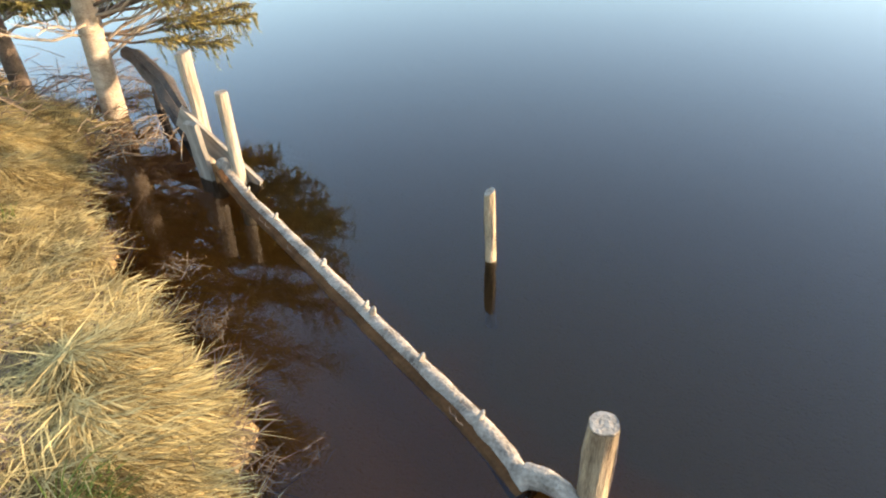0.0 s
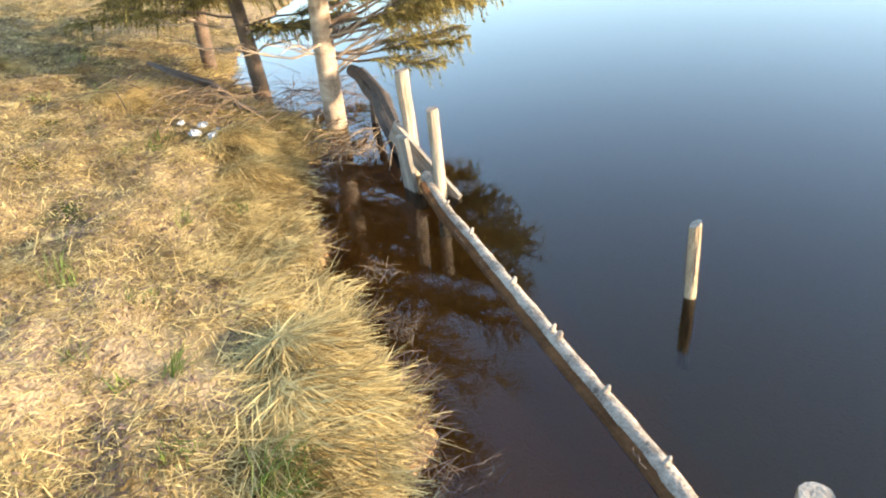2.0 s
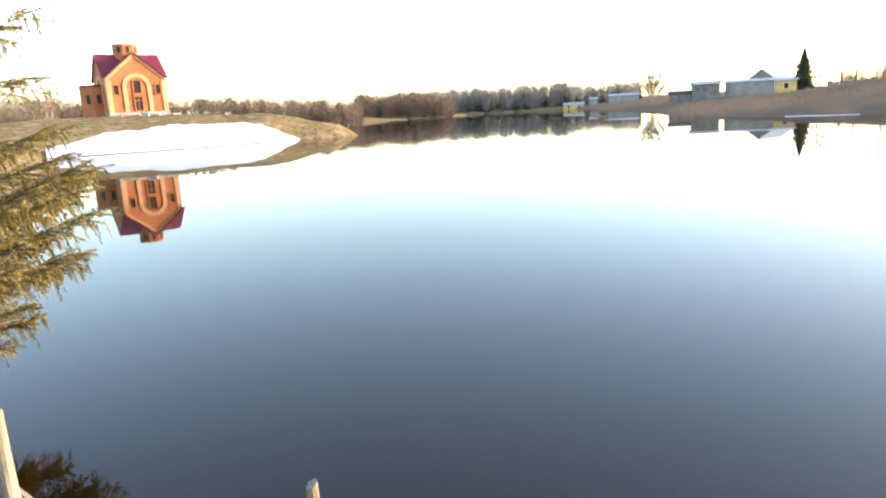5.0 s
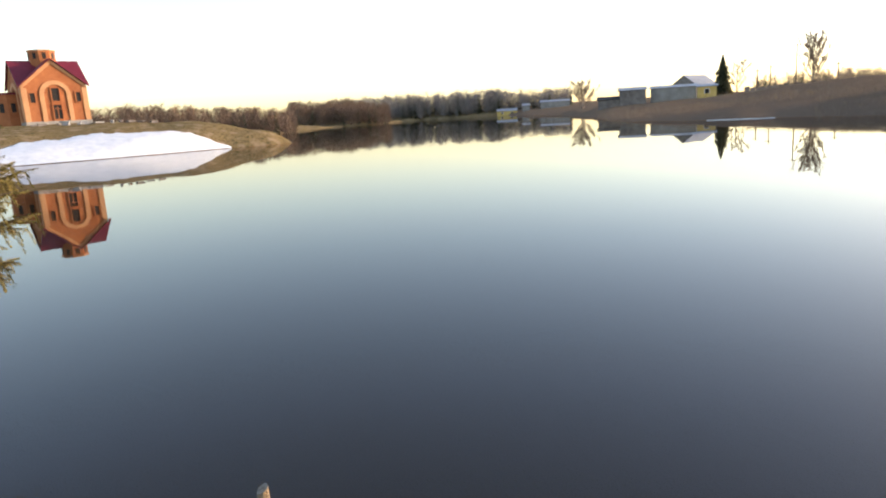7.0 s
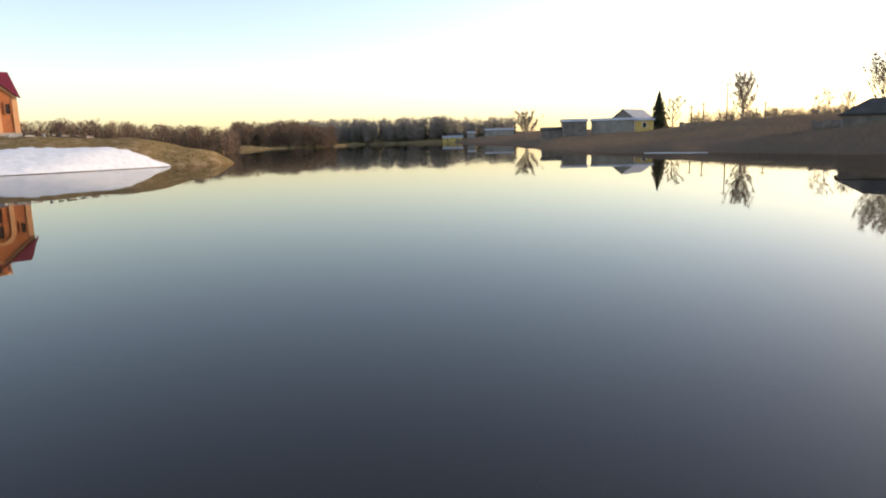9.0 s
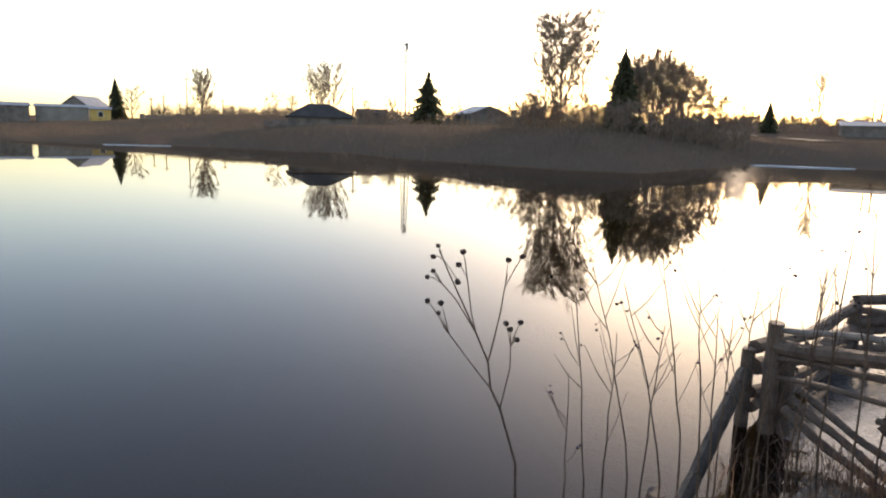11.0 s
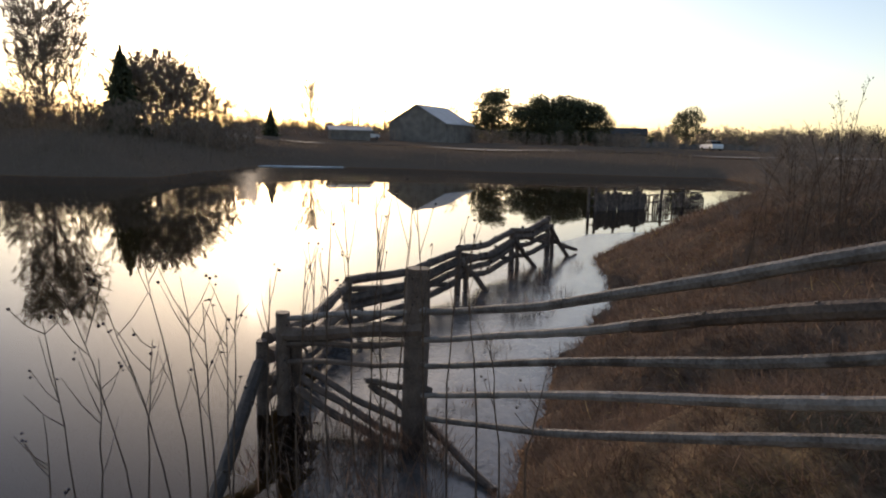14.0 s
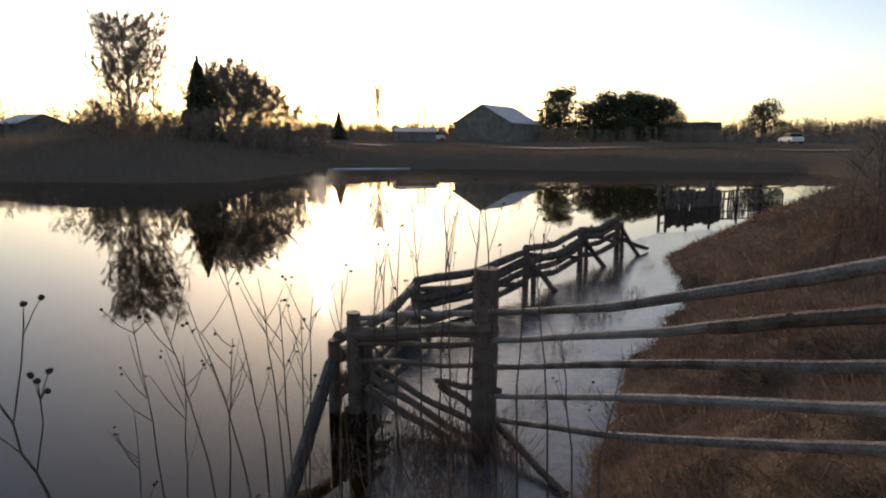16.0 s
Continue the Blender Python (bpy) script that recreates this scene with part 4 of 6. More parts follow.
# ---------------------------------------------------------------- grasses
def blades(name, roots, length, width, head, droop, mat, label, seed, lift=0.0):
    """Bent ribbons. roots: n x 3; length, width, droop: n; head: n x 2, the way they lean."""
    n = len(roots)
    rng = np.random.RandomState(seed)
    head = head / np.maximum(np.linalg.norm(head, axis=1, keepdims=True), 1e-6)
    across = np.c_[-head[:, 1], head[:, 0]]
    verts = np.zeros((n, 7, 3))
    curl = rng.uniform(-0.1, 0.9, n)
    for k, u in enumerate((0.0, 0.4, 0.75, 1.0)):
        lie = np.minimum(np.minimum(droop * 0.58, 1.36) + curl * u, 1.75)
        out, up = length * u * np.sin(lie), length * u * np.cos(lie)
        c = roots + np.c_[head * out[:, None], up + lift]
        if k < 3:
            w = width * (1, 0.9, 0.6)[k] * 0.5
            twist = rng.uniform(-0.5, 0.5, n)
            verts[:, 2 * k, :2], verts[:, 2 * k + 1, :2] = c[:, :2] - across * w[:, None], c[:, :2] + across * w[:, None]
            verts[:, 2 * k, 2], verts[:, 2 * k + 1, 2] = c[:, 2] - w * twist, c[:, 2] + w * twist
        else:
            verts[:, 6] = c
    base = (np.arange(n) * 7)[:, None]
    quads = np.concatenate([base + [0, 1, 3, 2], base + [2, 3, 5, 4]])
    tris = base + [4, 5, 6]
    me = bpy.data.meshes.new(name)
    me.vertices.add(n * 7)
    me.vertices.foreach_set("co", verts.reshape(-1))
    loops = np.concatenate([quads.ravel(), tris.ravel()])
    me.loops.add(len(loops))
    me.loops.foreach_set("vertex_index", loops.astype(np.int32))
    starts = np.concatenate([np.arange(2 * n) * 4, 8 * n + np.arange(n) * 3])
    me.polygons.add(3 * n)
    me.polygons.foreach_set("loop_start", starts.astype(np.int32))
    me.update(calc_edges=True)
    me.validate()
    me.materials.append(mat)
    return tagged(new(name, me), label, "grass", kind="stuff")


def water_way(px, py):
    """The way down to the water at each place."""
    e = 0.15
    gx = shore_distance(px + e, py) - shore_distance(px - e, py)
    gy = shore_distance(px, py + e) - shore_distance(px, py - e)
    return -np.c_[gx, gy]


def field(seed, count, area, shore_range, reach):
    """Random places on land: area is x0, x1, y0, y1; shore_range the distance from the water."""
    rng = np.random.RandomState(seed)
    px, py = rng.uniform(area[0], area[1], count), rng.uniform(area[2], area[3], count)
    d = shore_distance(px, py)
    r = np.hypot(px, py)
    keep = (d > shore_range[0]) & (d < shore_range[1]) & (r > reach[0]) & (r < reach[1])
    keep &= rng.uniform(0, 1, count) < np.clip(4.0 / r, 0.12, 1.0)
    return px[keep], py[keep], d[keep]


def meadow(name, seed, clumps, per, area, shore_range, reach, size, width, mat, label, toward=0.6, droop=(0.5, 1.6), spread=0.07, patchy=0.0, taper=0.0, sink=0.015):
    rng = np.random.RandomState(seed + 1)
    cx, cy, cd = field(seed, clumps, area, shore_range, reach)
    if patchy:
        keep = bumps(cx, cy, 1.5, seed + 5) + rng.uniform(-0.5, 0.5, len(cx)) > patchy
        cx, cy, cd = cx[keep], cy[keep], cd[keep]
    way = water_way(cx, cy)
    way /= np.maximum(np.linalg.norm(way, axis=1, keepdims=True), 1e-6)
    way = way * toward + rng.normal(0, 0.7, way.shape)
    far = np.clip(np.hypot(cx, cy) / 4.0, 1.0, 3.0)
    tall = size * rng.uniform(0.6, 1.3, len(cx)) * (1 - taper * np.clip(cd, 0, 1))
    rep = np.repeat(np.arange(len(cx)), per)
    px = cx[rep] + rng.normal(0, spread, len(rep)) * far[rep]
    py = cy[rep] + rng.normal(0, spread, len(rep)) * far[rep]
    pz = land(px, py) - sink
    ok = pz > -0.12
    px, py, pz, rep = px[ok], py[ok], pz[ok], rep[ok]
    head = way[rep] + rng.normal(0, 0.9, (len(rep), 2))
    return blades(name, np.c_[px, py, pz], tall[rep] * rng.uniform(0.6, 1.2, len(rep)), width * far[rep] ** 0.8 * rng.uniform(0.7, 1.3, len(rep)), head, rng.uniform(*droop, len(rep)), mat, label, seed + 2)


LEFT = (-15, -0.7, -2.5, 8)
meadow("straw_fringe", 101, 7500, 24, (-9, -0.9, -0.5, 5), (0.06, 0.65), (1.0, 11), 0.24, 0.0056, M_STRAW, "long pale dry grass hanging over the water's edge", 1.0, (1.9, 2.9), 0.06, taper=0.2, sink=0.0)
meadow("straw_sward", 111, 15000, 22, LEFT, (0.35, 9), (1.0, 17), 0.15, 0.0046, M_STRAW, "matted pale dry grass on the bank", 0.5, (1.9, 2.7), 0.08, -0.2, sink=-0.002)
meadow("straw_litter", 121, 16000, 10, LEFT, (0.3, 9), (0.9, 14), 0.07, 0.0055, M_STRAW, "flattened straw and leaf litter", 0.2, (2.0, 2.6), 0.12, sink=-0.008)
meadow("brown_litter", 131, 15000, 8, LEFT, (0.05, 9), (0.9, 14), 0.045, 0.011, M_RUST, "brown dead leaves and grass litter", 0.2, (1.9, 2.6), 0.12, -0.6, sink=-0.008)
meadow("green_tufts", 141, 900, 26, LEFT, (0.25, 7), (0.9, 10), 0.13, 0.006, M_GREEN, "small fresh green grass tufts", 0.3, (0.3, 1.3), 0.035, 0.35)
meadow("edge_sedge", 151, 1500, 14, (-7, -1.0, 0.2, 5), (-0.22, 0.05), (1.0, 9), 0.22, 0.006, M_RUST, "brown sedge drooping into the shallows", 1.4, (0.9, 2.2), 0.05)
RIGHT = (2.6, 26, -14, 0.4)
meadow("rusty_sward", 201, 30000, 24, RIGHT, (0.0, 9), (2.4, 28), 0.17, 0.0045, M_RUST, "rust-brown dead grass on the bank behind the fence", 0.5, (0.6, 2.1), 0.10)
meadow("pale_wisps", 211, 2200, 8, RIGHT, (0.1, 8), (2.4, 20), 0.22, 0.0045, M_STRAW, "scattered pale grass wisps", 0.5, (0.7, 2.0), 0.08, 0.35)
meadow("flooded_sedge", 221, 2600, 9, (3.0, 16, -3.5, 0.6), (-0.35, 0.12), (2.6, 18), 0.17, 0.005, M_RUST, "drowned brown sedge along the waterline", 0.8, (0.4, 1.8), 0.07)


def tussock(x, y, radius, count, size, width, mat, label, seed, droop=(2.0, 3.2), way=(0.55, 0.8)):
    rng = np.random.RandomState(seed)
    a, r = rng.uniform(0, 2 * np.pi, count), radius * np.sqrt(rng.uniform(0, 1, count))
    px, py = x + r * np.cos(a), y + r * np.sin(a)
    pz = np.maximum(land(px, py), -0.06) + 0.12 * (1 - (r / radius) ** 2) * (radius > 0.18)
    head = np.c_[np.cos(a), np.sin(a)] * 0.1 + np.array(way) + rng.normal(0, 0.5, (count, 2))
    return tagged(blades("tussock", np.c_[px, py, pz], size * rng.uniform(0.6, 1.25, count), width * rng.uniform(0.7, 1.3, count), head, rng.uniform(*droop, count), mat, label, seed + 1), category="grass tussock", group="tussocks")


for i, (x, y, r) in enumerate(((-1.86, 0.84, 0.28), (-2.10, 1.08, 0.26), (-1.62, 0.62, 0.22), (-2.42, 1.22, 0.2), (-5.15, 2.65, 0.32), (-4.7, 2.40, 0.22), (-7.0, 2.6, 0.5), (-9.2, 1.6, 0.6))):
    tussock(x, y, r, int(2200 * r / 0.3), 0.27, 0.0056, M_STRAW, "big pale dry grass tussock slumping towards the water", 300 + i, way=(0.75, 0.15))
tussock(-1.78, 0.62, 0.09, 220, 0.24, 0.007, M_GREEN, "fresh green grass tuft on the straw", 330, (0.3, 1.2))
for i, (x, y, r) in enumerate(((4.35, 1.0, 0.35), (4.1, 1.4, 0.4), (4.7, 1.3, 0.25), (3.75, 1.0, 0.35), (4.55, 0.5, 0.2), (3.6, 0.5, 0.3), (4.55, 0.95, 0.22), (4.42, 0.7, 0.2), (4.3, 0.45, 0.25), (11.2, -0.35, 0.35), (8.8, -0.2, 0.3))):
    tussock(x, y, r, 130, 0.30, 0.005, M_RUST, "thin rusty sedge standing in the flood water", 340 + i, (0.1, 1.2), (0.1, 0.1))


def floating_straw(x, y, r, count, seed):
    rng = np.random.RandomState(seed)
    px, py = x + rng.normal(0, r, count), y + rng.normal(0, r * 0.7, count)
    a = rng.uniform(0, 2 * np.pi, count)
    return tagged(blades("floating_straw", np.c_[px, py, np.full(count, 0.006) + rng.uniform(0, 0.02, count)], rng.uniform(0.05, 0.16, count), rng.uniform(0.002, 0.004, count), np.c_[np.cos(a), np.sin(a)], rng.uniform(2.3, 2.7, count), M_STICK, "dead straw floating at the water's edge", seed), category="floating straw", group="floating straw")


for i, (x, y, r, n) in enumerate(((-2.31, 1.79, 0.05, 60), (-2.42, 1.83, 0.05, 40), (-1.94, 1.58, 0.05, 45), (-1.87, 1.40, 0.05, 40), (-1.42, 1.20, 0.08, 16), (-1.47, 1.10, 0.06, 14), (-1.30, 1.33, 0.03, 8), (-2.85, 2.13, 0.06, 50), (-1.58, 1.24, 0.06, 50), (-4.4, 2.75, 0.15, 160), (-4.9, 3.3, 0.15, 160), (-5.2, 3.3, 0.15, 140))):
    floating_straw(x, y, r, n, 700 + i)


margin = random.Random(41)
for i in range(26):
    u = margin.random()
    x = 4.0 + 9.0 * u
    y = margin.uniform(-0.1, 1.3) - 1.5 * u
    floating_straw(x, y, 0.16 + 0.2 * u, 34, 760 + i)
for i in range(12):
    u = (i + margin.random()) / 12
    tussock(4.2 + 8.5 * u, 0.35 - 1.5 * u + margin.uniform(-0.35, 0.5), 0.15 + 0.1 * margin.random(), 70, 0.2, 0.004, M_RUST, "thin rusty sedge standing in the flood water", 800 + i, (0.1, 1.6), (0.1, 0.1))


# ---------------------------------------------------------------- dry weeds with round seed heads
def branching_weed():
    """The tall one nearest to the camera: stem, forked branches and heads, by angle round and slope seen from one place."""
    eye, dist = Vector((-0.069, 0.121, 2.189)), 1.38

    def place(az, slope):
        return eye + polar(az, dist) + Vector((0, 0, dist * slope))

    g = eye + polar(56.5, dist)
    root = Vector((g.x, g.y, ground_z(g.x, g.y) - 0.02))
    ob = thing("dry_weed", root, "tall branching dry weed with round dark seed heads", "dry weed", "dry weeds on the bank")
    lines = (((54.42, -0.524), (53.38, -0.467), (52.79, -0.433), (51.88, -0.401), (51.56, -0.357), (50.37, -0.310)),
             ((51.56, -0.357), (52.48, -0.276), (52.95, -0.2135)), ((50.37, -0.310), (48.52, -0.259), (46.48, -0.219)), ((50.37, -0.310), (49.9, -0.278), (49.18, -0.193)),
             ((50.37, -0.310), (48.04, -0.225), (46.86, -0.18)), ((51.88, -0.401), (48.99, -0.338), (47.39, -0.302)), ((52.79, -0.433), (53.55, -0.363), (53.48, -0.311)))
    heads = {1: ((53.03, -0.192), (54.25, -0.185)), 2: ((46.41, -0.214), (45.89, -0.224)), 3: ((49.02, -0.182), (48.65, -0.203)), 4: ((46.79, -0.174), (46.38, -0.1915), (48.62, -0.23)),
             5: ((45.94, -0.262), (47.16, -0.265), (46.96, -0.281)), 6: ((53.42, -0.301), (53.03, -0.292), (54.31, -0.289), (54.07, -0.317))}
    for i, line in enumerate(lines):
        pts = [place(*p) - root for p in line]
        if i == 0:
            pts = [Vector((0, 0, 0))] + pts
        r = 0.0032 if i == 0 else 0.0018
        br = part("stem" if i == 0 else "branch", Shape().tube(pts, [r * (1 - 0.45 * k / len(pts)) for k in range(len(pts))], 5), M_STALK, ob)
        for h in heads.get(i, ()):
            q = place(*h) - root
            foot = pts[-1].lerp(pts[-2], 0.35)
            part("seed_stalk", Shape().tube([foot, foot.lerp(q, 0.6) + Vector((0, 0, 0.004)), q], [0.0013, 0.0011, 0.0009], 3), M_STALK, br)
            s = Shape().ball(q, random.uniform(0.0055, 0.0072), 8, 5, 0.9)
            s.v = [tuple(q + (Vector(v) - q) * random.uniform(0.85, 1.15)) for v in s.v]
            part("seed_head", s, M_SEED, br, "round dark seed head")


branching_weed()


def slim_weed(az0, top, foot_slope, lean, dist, seed):
    """A slender stem that forks several times towards its top."""
    rng = random.Random(seed)
    eye = Vector((0.037, 0.0, 2.196))

    def place(az, slope):
        return eye + polar(az, dist) + Vector((0, 0, dist * slope))

    g = eye + polar(az0 + 0.4, dist)
    root = Vector((g.x, g.y, max(ground_z(g.x, g.y), -0.15) - 0.02))
    ob = thing("dry_weed", root, "slender dry weed stem with a few seed heads", "dry weed", "dry weeds on the bank")
    n = 7
    pts = [Vector((0, 0, 0))]
    for k in range(n):
        u = k / (n - 1)
        pts.append(place(az0 + lean * u ** 1.3 + rng.uniform(-0.12, 0.12), foot_slope + (top - foot_slope) * u) - root)
    r = 0.0015 * dist + 0.0008
    part("stem", Shape().tube(pts, [r * (1 - 0.65 * k / n) for k in range(n + 1)], 4), M_STALK, ob)
    for j in range(rng.randrange(4, 7)):
        k = rng.uniform(2.6, n - 0.3)
        a = pts[int(k)].lerp(pts[int(k) + 1], k - int(k))
        u = (k - 1) / (n - 1)
        rise = (top - foot_slope) * rng.uniform(0.16, 0.34)
        side = rng.choice((-1, 1)) * rng.uniform(0.8, 2.2) * 2.4 / dist
        end = place(az0 + lean * u ** 1.3 + side, min(foot_slope + (top - foot_slope) * u + rise, top + 0.02)) - root
        mid = a.lerp(end, 0.5) + (end - a).cross(Vector((0, 0, 1))) * rng.uniform(-0.05, 0.05) - Vector((0, 0, 0.012))
        br = part("branch", Shape().tube([a, mid, end], [r * 0.45, r * 0.38, r * 0.25], 3), M_STALK, ob)
        for _ in range(rng.randrange(0, 3)):
            q = end + Vector((rng.uniform(-0.02, 0.02), rng.uniform(-0.02, 0.02), rng.uniform(-0.02, 0.02)))
            part("seed_head", Shape().ball(q, 0.0062 * rng.uniform(0.6, 1.1) * (dist / 2.4) ** 0.6, 6, 4, 0.9), M_SEED, br, "round dark seed head")


for az0, top, foot, lean, dist in ((54.9, -0.24, -0.55, -1.6, 2.0), (58.8, -0.20, -0.53, -4.0, 2.1), (61.7, -0.22, -0.53, -4.2, 2.2), (63.4, -0.17, -0.5, -3.0, 2.3), (64.9, -0.19, -0.52, -1.6, 2.2), (65.6, -0.23, -0.56, -0.6, 2.1), (67.2, -0.22, -0.55, 0.6, 2.1),
                                   (53.2, -0.37, -0.58, -0.3, 1.9), (56.6, -0.30, -0.56, 0.4, 2.0), (60.1, -0.28, -0.55, 0.8, 2.1), (66.4, -0.25, -0.6, 0.2, 2.6), (69.6, -0.20, -0.5, 0.5, 3.0), (72.0, -0.17, -0.5, 1.2, 3.2),
                                   (73.0, -0.17, -0.42, 0.6, 4.6), (74.4, -0.095, -0.42, 0.6, 4.4), (76.8, -0.08, -0.42, -0.8, 4.3), (78.3, -0.10, -0.42, 0.9, 4.5), (79.4, -0.065, -0.42, -0.5, 4.2), (80.9, -0.08, -0.42, 1.0, 4.2), (83.4, -0.07, -0.42, -1.2, 4.1),
                                   (85.4, -0.12, -0.42, 1.0, 3.8), (88.2, -0.13, -0.42, -1.6, 3.6), (93.2, -0.34, -0.50, 1.6, 2.9), (90.8, -0.28, -0.5, -1.4, 2.9), (70.6, -0.36, -0.6, -0.6, 2.7), (79.5, -0.33, -0.52, 0.8, 3.4)):
    slim_weed(az0, top, foot, lean, dist, int(az0 * 10))


def stalk_clump(x, y, count, height, spread, seed, label):
    rng = random.Random(seed)
    z = ground_z(x, y)
    ob = thing("stalk_clump", (x, y, z), label, "dry weeds", "tall stalks on the bank")
    for i in range(count):
        a, r = rng.uniform(0, 6.28), spread * math.sqrt(rng.random())
        p = Vector((r * math.cos(a), r * math.sin(a), -0.05))
        p.z = ground_z(x + p.x, y + p.y) - z - 0.05
        h = height * rng.uniform(0.55, 1.1)
        lean = Vector((rng.uniform(-0.28, 0.28), rng.uniform(-0.4, 0.25), 0)) * h
        pts = [p, p + lean * 0.25 + Vector((0, 0, h * 0.45)), p + lean * 0.6 + Vector((0, 0, h * 0.8)), p + lean + Vector((0, 0, h))]
        s = Shape().tube(pts, [0.0055, 0.005, 0.0035, 0.002], 4)
        for k in range(rng.randrange(10, 22)):
            u = rng.uniform(0.5, 1.0)
            q = pts[2].lerp(pts[3], (u - 0.5) * 2) if u > 0.6 else pts[1].lerp(pts[2], u)
            e = Vector((rng.uniform(-1, 1), rng.uniform(-1, 1), rng.uniform(0.5, 1.6))) * 0.05
            s.tube([q, q + e], [0.0025, 0.0012], 3, 0, False)
            s.ball(q + e, 0.0055 * rng.uniform(0.6, 1.3), 5, 3, 2.2)
        part("stalk", s, M_STALK, ob)
    return ob


for i, (x, y, n, h, sp) in enumerate(((8.5, -3.0, 6, 1.0, 0.7), (8.3, -3.5, 12, 1.5, 0.7), (8.0, -4.1, 20, 1.9, 0.6), (7.8, -4.7, 13, 1.6, 0.5), (9.8, -3.9, 9, 0.9, 0.9), (7.3, -3.4, 5, 0.7, 0.6), (6.8, -4.4, 6, 0.8, 0.6))):
    stalk_clump(x, y, n, h, sp, 500 + i, "thicket of tall dry weed stalks on the bank top")


def brushwood(x, y, seed, count, size, label, mat=M_STICK):
    rng = random.Random(seed)
    z = ground_z(x, y)
    ob = thing("brushwood", (x, y, z), label, "brushwood", "brushwood heaps")
    for i in range(count):
        p = Vector((rng.gauss(0, size * 0.45), rng.gauss(0, size * 0.35), rng.uniform(0.02, 0.22)))
        p.z += max(ground_z(x + p.x, y + p.y), 0.0) - z
        d = Vector((rng.uniform(-1, 1), rng.uniform(-1, 1), rng.uniform(-0.1, 0.35))).normalized() * rng.uniform(0.2, 0.7) * size
        part("stick", Shape().tube([p - d * 0.5, p + Vector((0, 0, 0.03)), p + d * 0.5], [0.0045, 0.004, 0.0015], 4), mat, ob)
    return ob


brushwood(-6.3, 2.9, 611, 150, 1.0, "heap of dead twigs under the trees")
brushwood(-7.6, 3.3, 612, 150, 1.2, "heap of brown dead branches beside the trees")
brushwood(-6.1, 4.1, 614, 110, 0.9, "tangle of dark twigs behind the tree trunks", M_STALK)
brushwood(-4.6, 3.3, 613, 80, 0.6, "tangle of thin twigs in the shallows")
dark_beam([(-7.1, 2.85, 0.70), (-6.7, 2.95, 0.60), (-6.35, 3.1, 0.50), (-6.0, 3.15, 0.32), (-5.8, 3.3, 0.2)], [0.022, 0.034, 0.036, 0.032, 0.02], "dark fallen branch lying on the bank")


def litter(x, y, r, seed):
    rng = random.Random(seed)
    s = Shape().ball((0, 0, r * 0.5), r, 9, 6, 0.55)
    s.v = [(a * rng.uniform(0.7, 1.25), b * rng.uniform(0.7, 1.25), c * rng.uniform(0.6, 1.2)) for a, b, c in s.v]
    ob = solo("plastic_bag", s, M_PLASTIC, "crumpled white plastic bag lying in the grass", "litter", "litter on the bank")
    ob.location = (x, y, ground_z(x, y) + 0.03)


litter(-5.45, 2.38, 0.06, 1)
litter(-5.25, 2.44, 0.05, 2)
litter(-5.62, 2.55, 0.05, 3)
litter(-5.35, 2.52, 0.04, 4)
litter(-5.75, 2.42, 0.035, 5)
litter(-5.5, 2.62, 0.03, 6)


# ---------------------------------------------------------------- trees across the water
def unit(v):
    return v / np.maximum(np.linalg.norm(v, axis=-1, keepdims=True), 1e-9)


def slivers(start, way, length, width, rng):
    """Thin tapering twigs as flat slivers: arrays in, points and faces out."""
    n = len(start)
    side = unit(np.cross(way, rng.normal(size=(n, 3)) + np.array([0, 0, 0.3]))) * width[:, None]
    mid = start + way * (length * 0.55)[:, None] + rng.normal(size=(n, 3)) * (length * 0.035)[:, None]
    pts = np.stack([start - side, start + side, mid + side * 0.75, start + way * length[:, None], mid - side * 0.75], 1)
    faces = np.arange(n * 5).reshape(n, 5)
    return pts.reshape(-1, 3), faces


def bare_crown(height, spread, rng, limbs, boughs, twigs, thick, base):
    """Leafless crown grown in three generations; returns points and faces of limbs and of twigs."""
    u = rng.uniform(0.16, 0.98, limbs)
    p0 = base + np.c_[np.zeros(limbs), np.zeros(limbs), u * height * 0.9]
    a = np.arange(limbs) * 2.4 + rng.uniform(-0.5, 0.5, limbs)
    d0 = unit(np.c_[np.cos(a), np.sin(a), rng.uniform(0.55, 1.6, limbs)])
    full = np.sin(np.pi * (0.2 + 0.62 * u)) ** 0.8
    l0 = np.minimum(spread * rng.uniform(0.85, 1.3, limbs) * (0.3 + 0.8 * full), (1.04 - u * 0.9) * height / np.maximum(d0[:, 2], 0.3))
    out = [slivers(p0, d0, l0, np.full(limbs, height * 0.0050 * thick) * (1.2 - 0.6 * u), rng)]
    k = np.repeat(np.arange(limbs), boughs)
    v = rng.uniform(0.12, 1.0, len(k))
    p1 = p0[k] + d0[k] * (l0[k] * v)[:, None]
    d1 = unit(d0[k] + rng.normal(size=(len(k), 3)) * np.array([0.55, 0.55, 0.35]) + np.array([0, 0, 0.15]))
    l1 = l0[k] * rng.uniform(0.28, 0.6, len(k)) * (1.1 - 0.4 * v)
    out.append(slivers(p1, d1, l1, np.full(len(k), height * 0.0018 * thick), rng))
    j = np.repeat(np.arange(len(k)), twigs)
    v = rng.uniform(0.1, 1.0, len(j))
    p2 = p1[j] + d1[j] * (l1[j] * v)[:, None]
    d2 = unit(d1[j] + rng.normal(size=(len(j), 3)) * np.array([0.6, 0.6, 0.45]))
    l2 = l1[j] * rng.uniform(0.25, 0.7, len(j)) + 0.01 * height
    out.append(slivers(p2, d2, l2, np.full(len(j), height * 0.0010 * thick), rng))
    return out


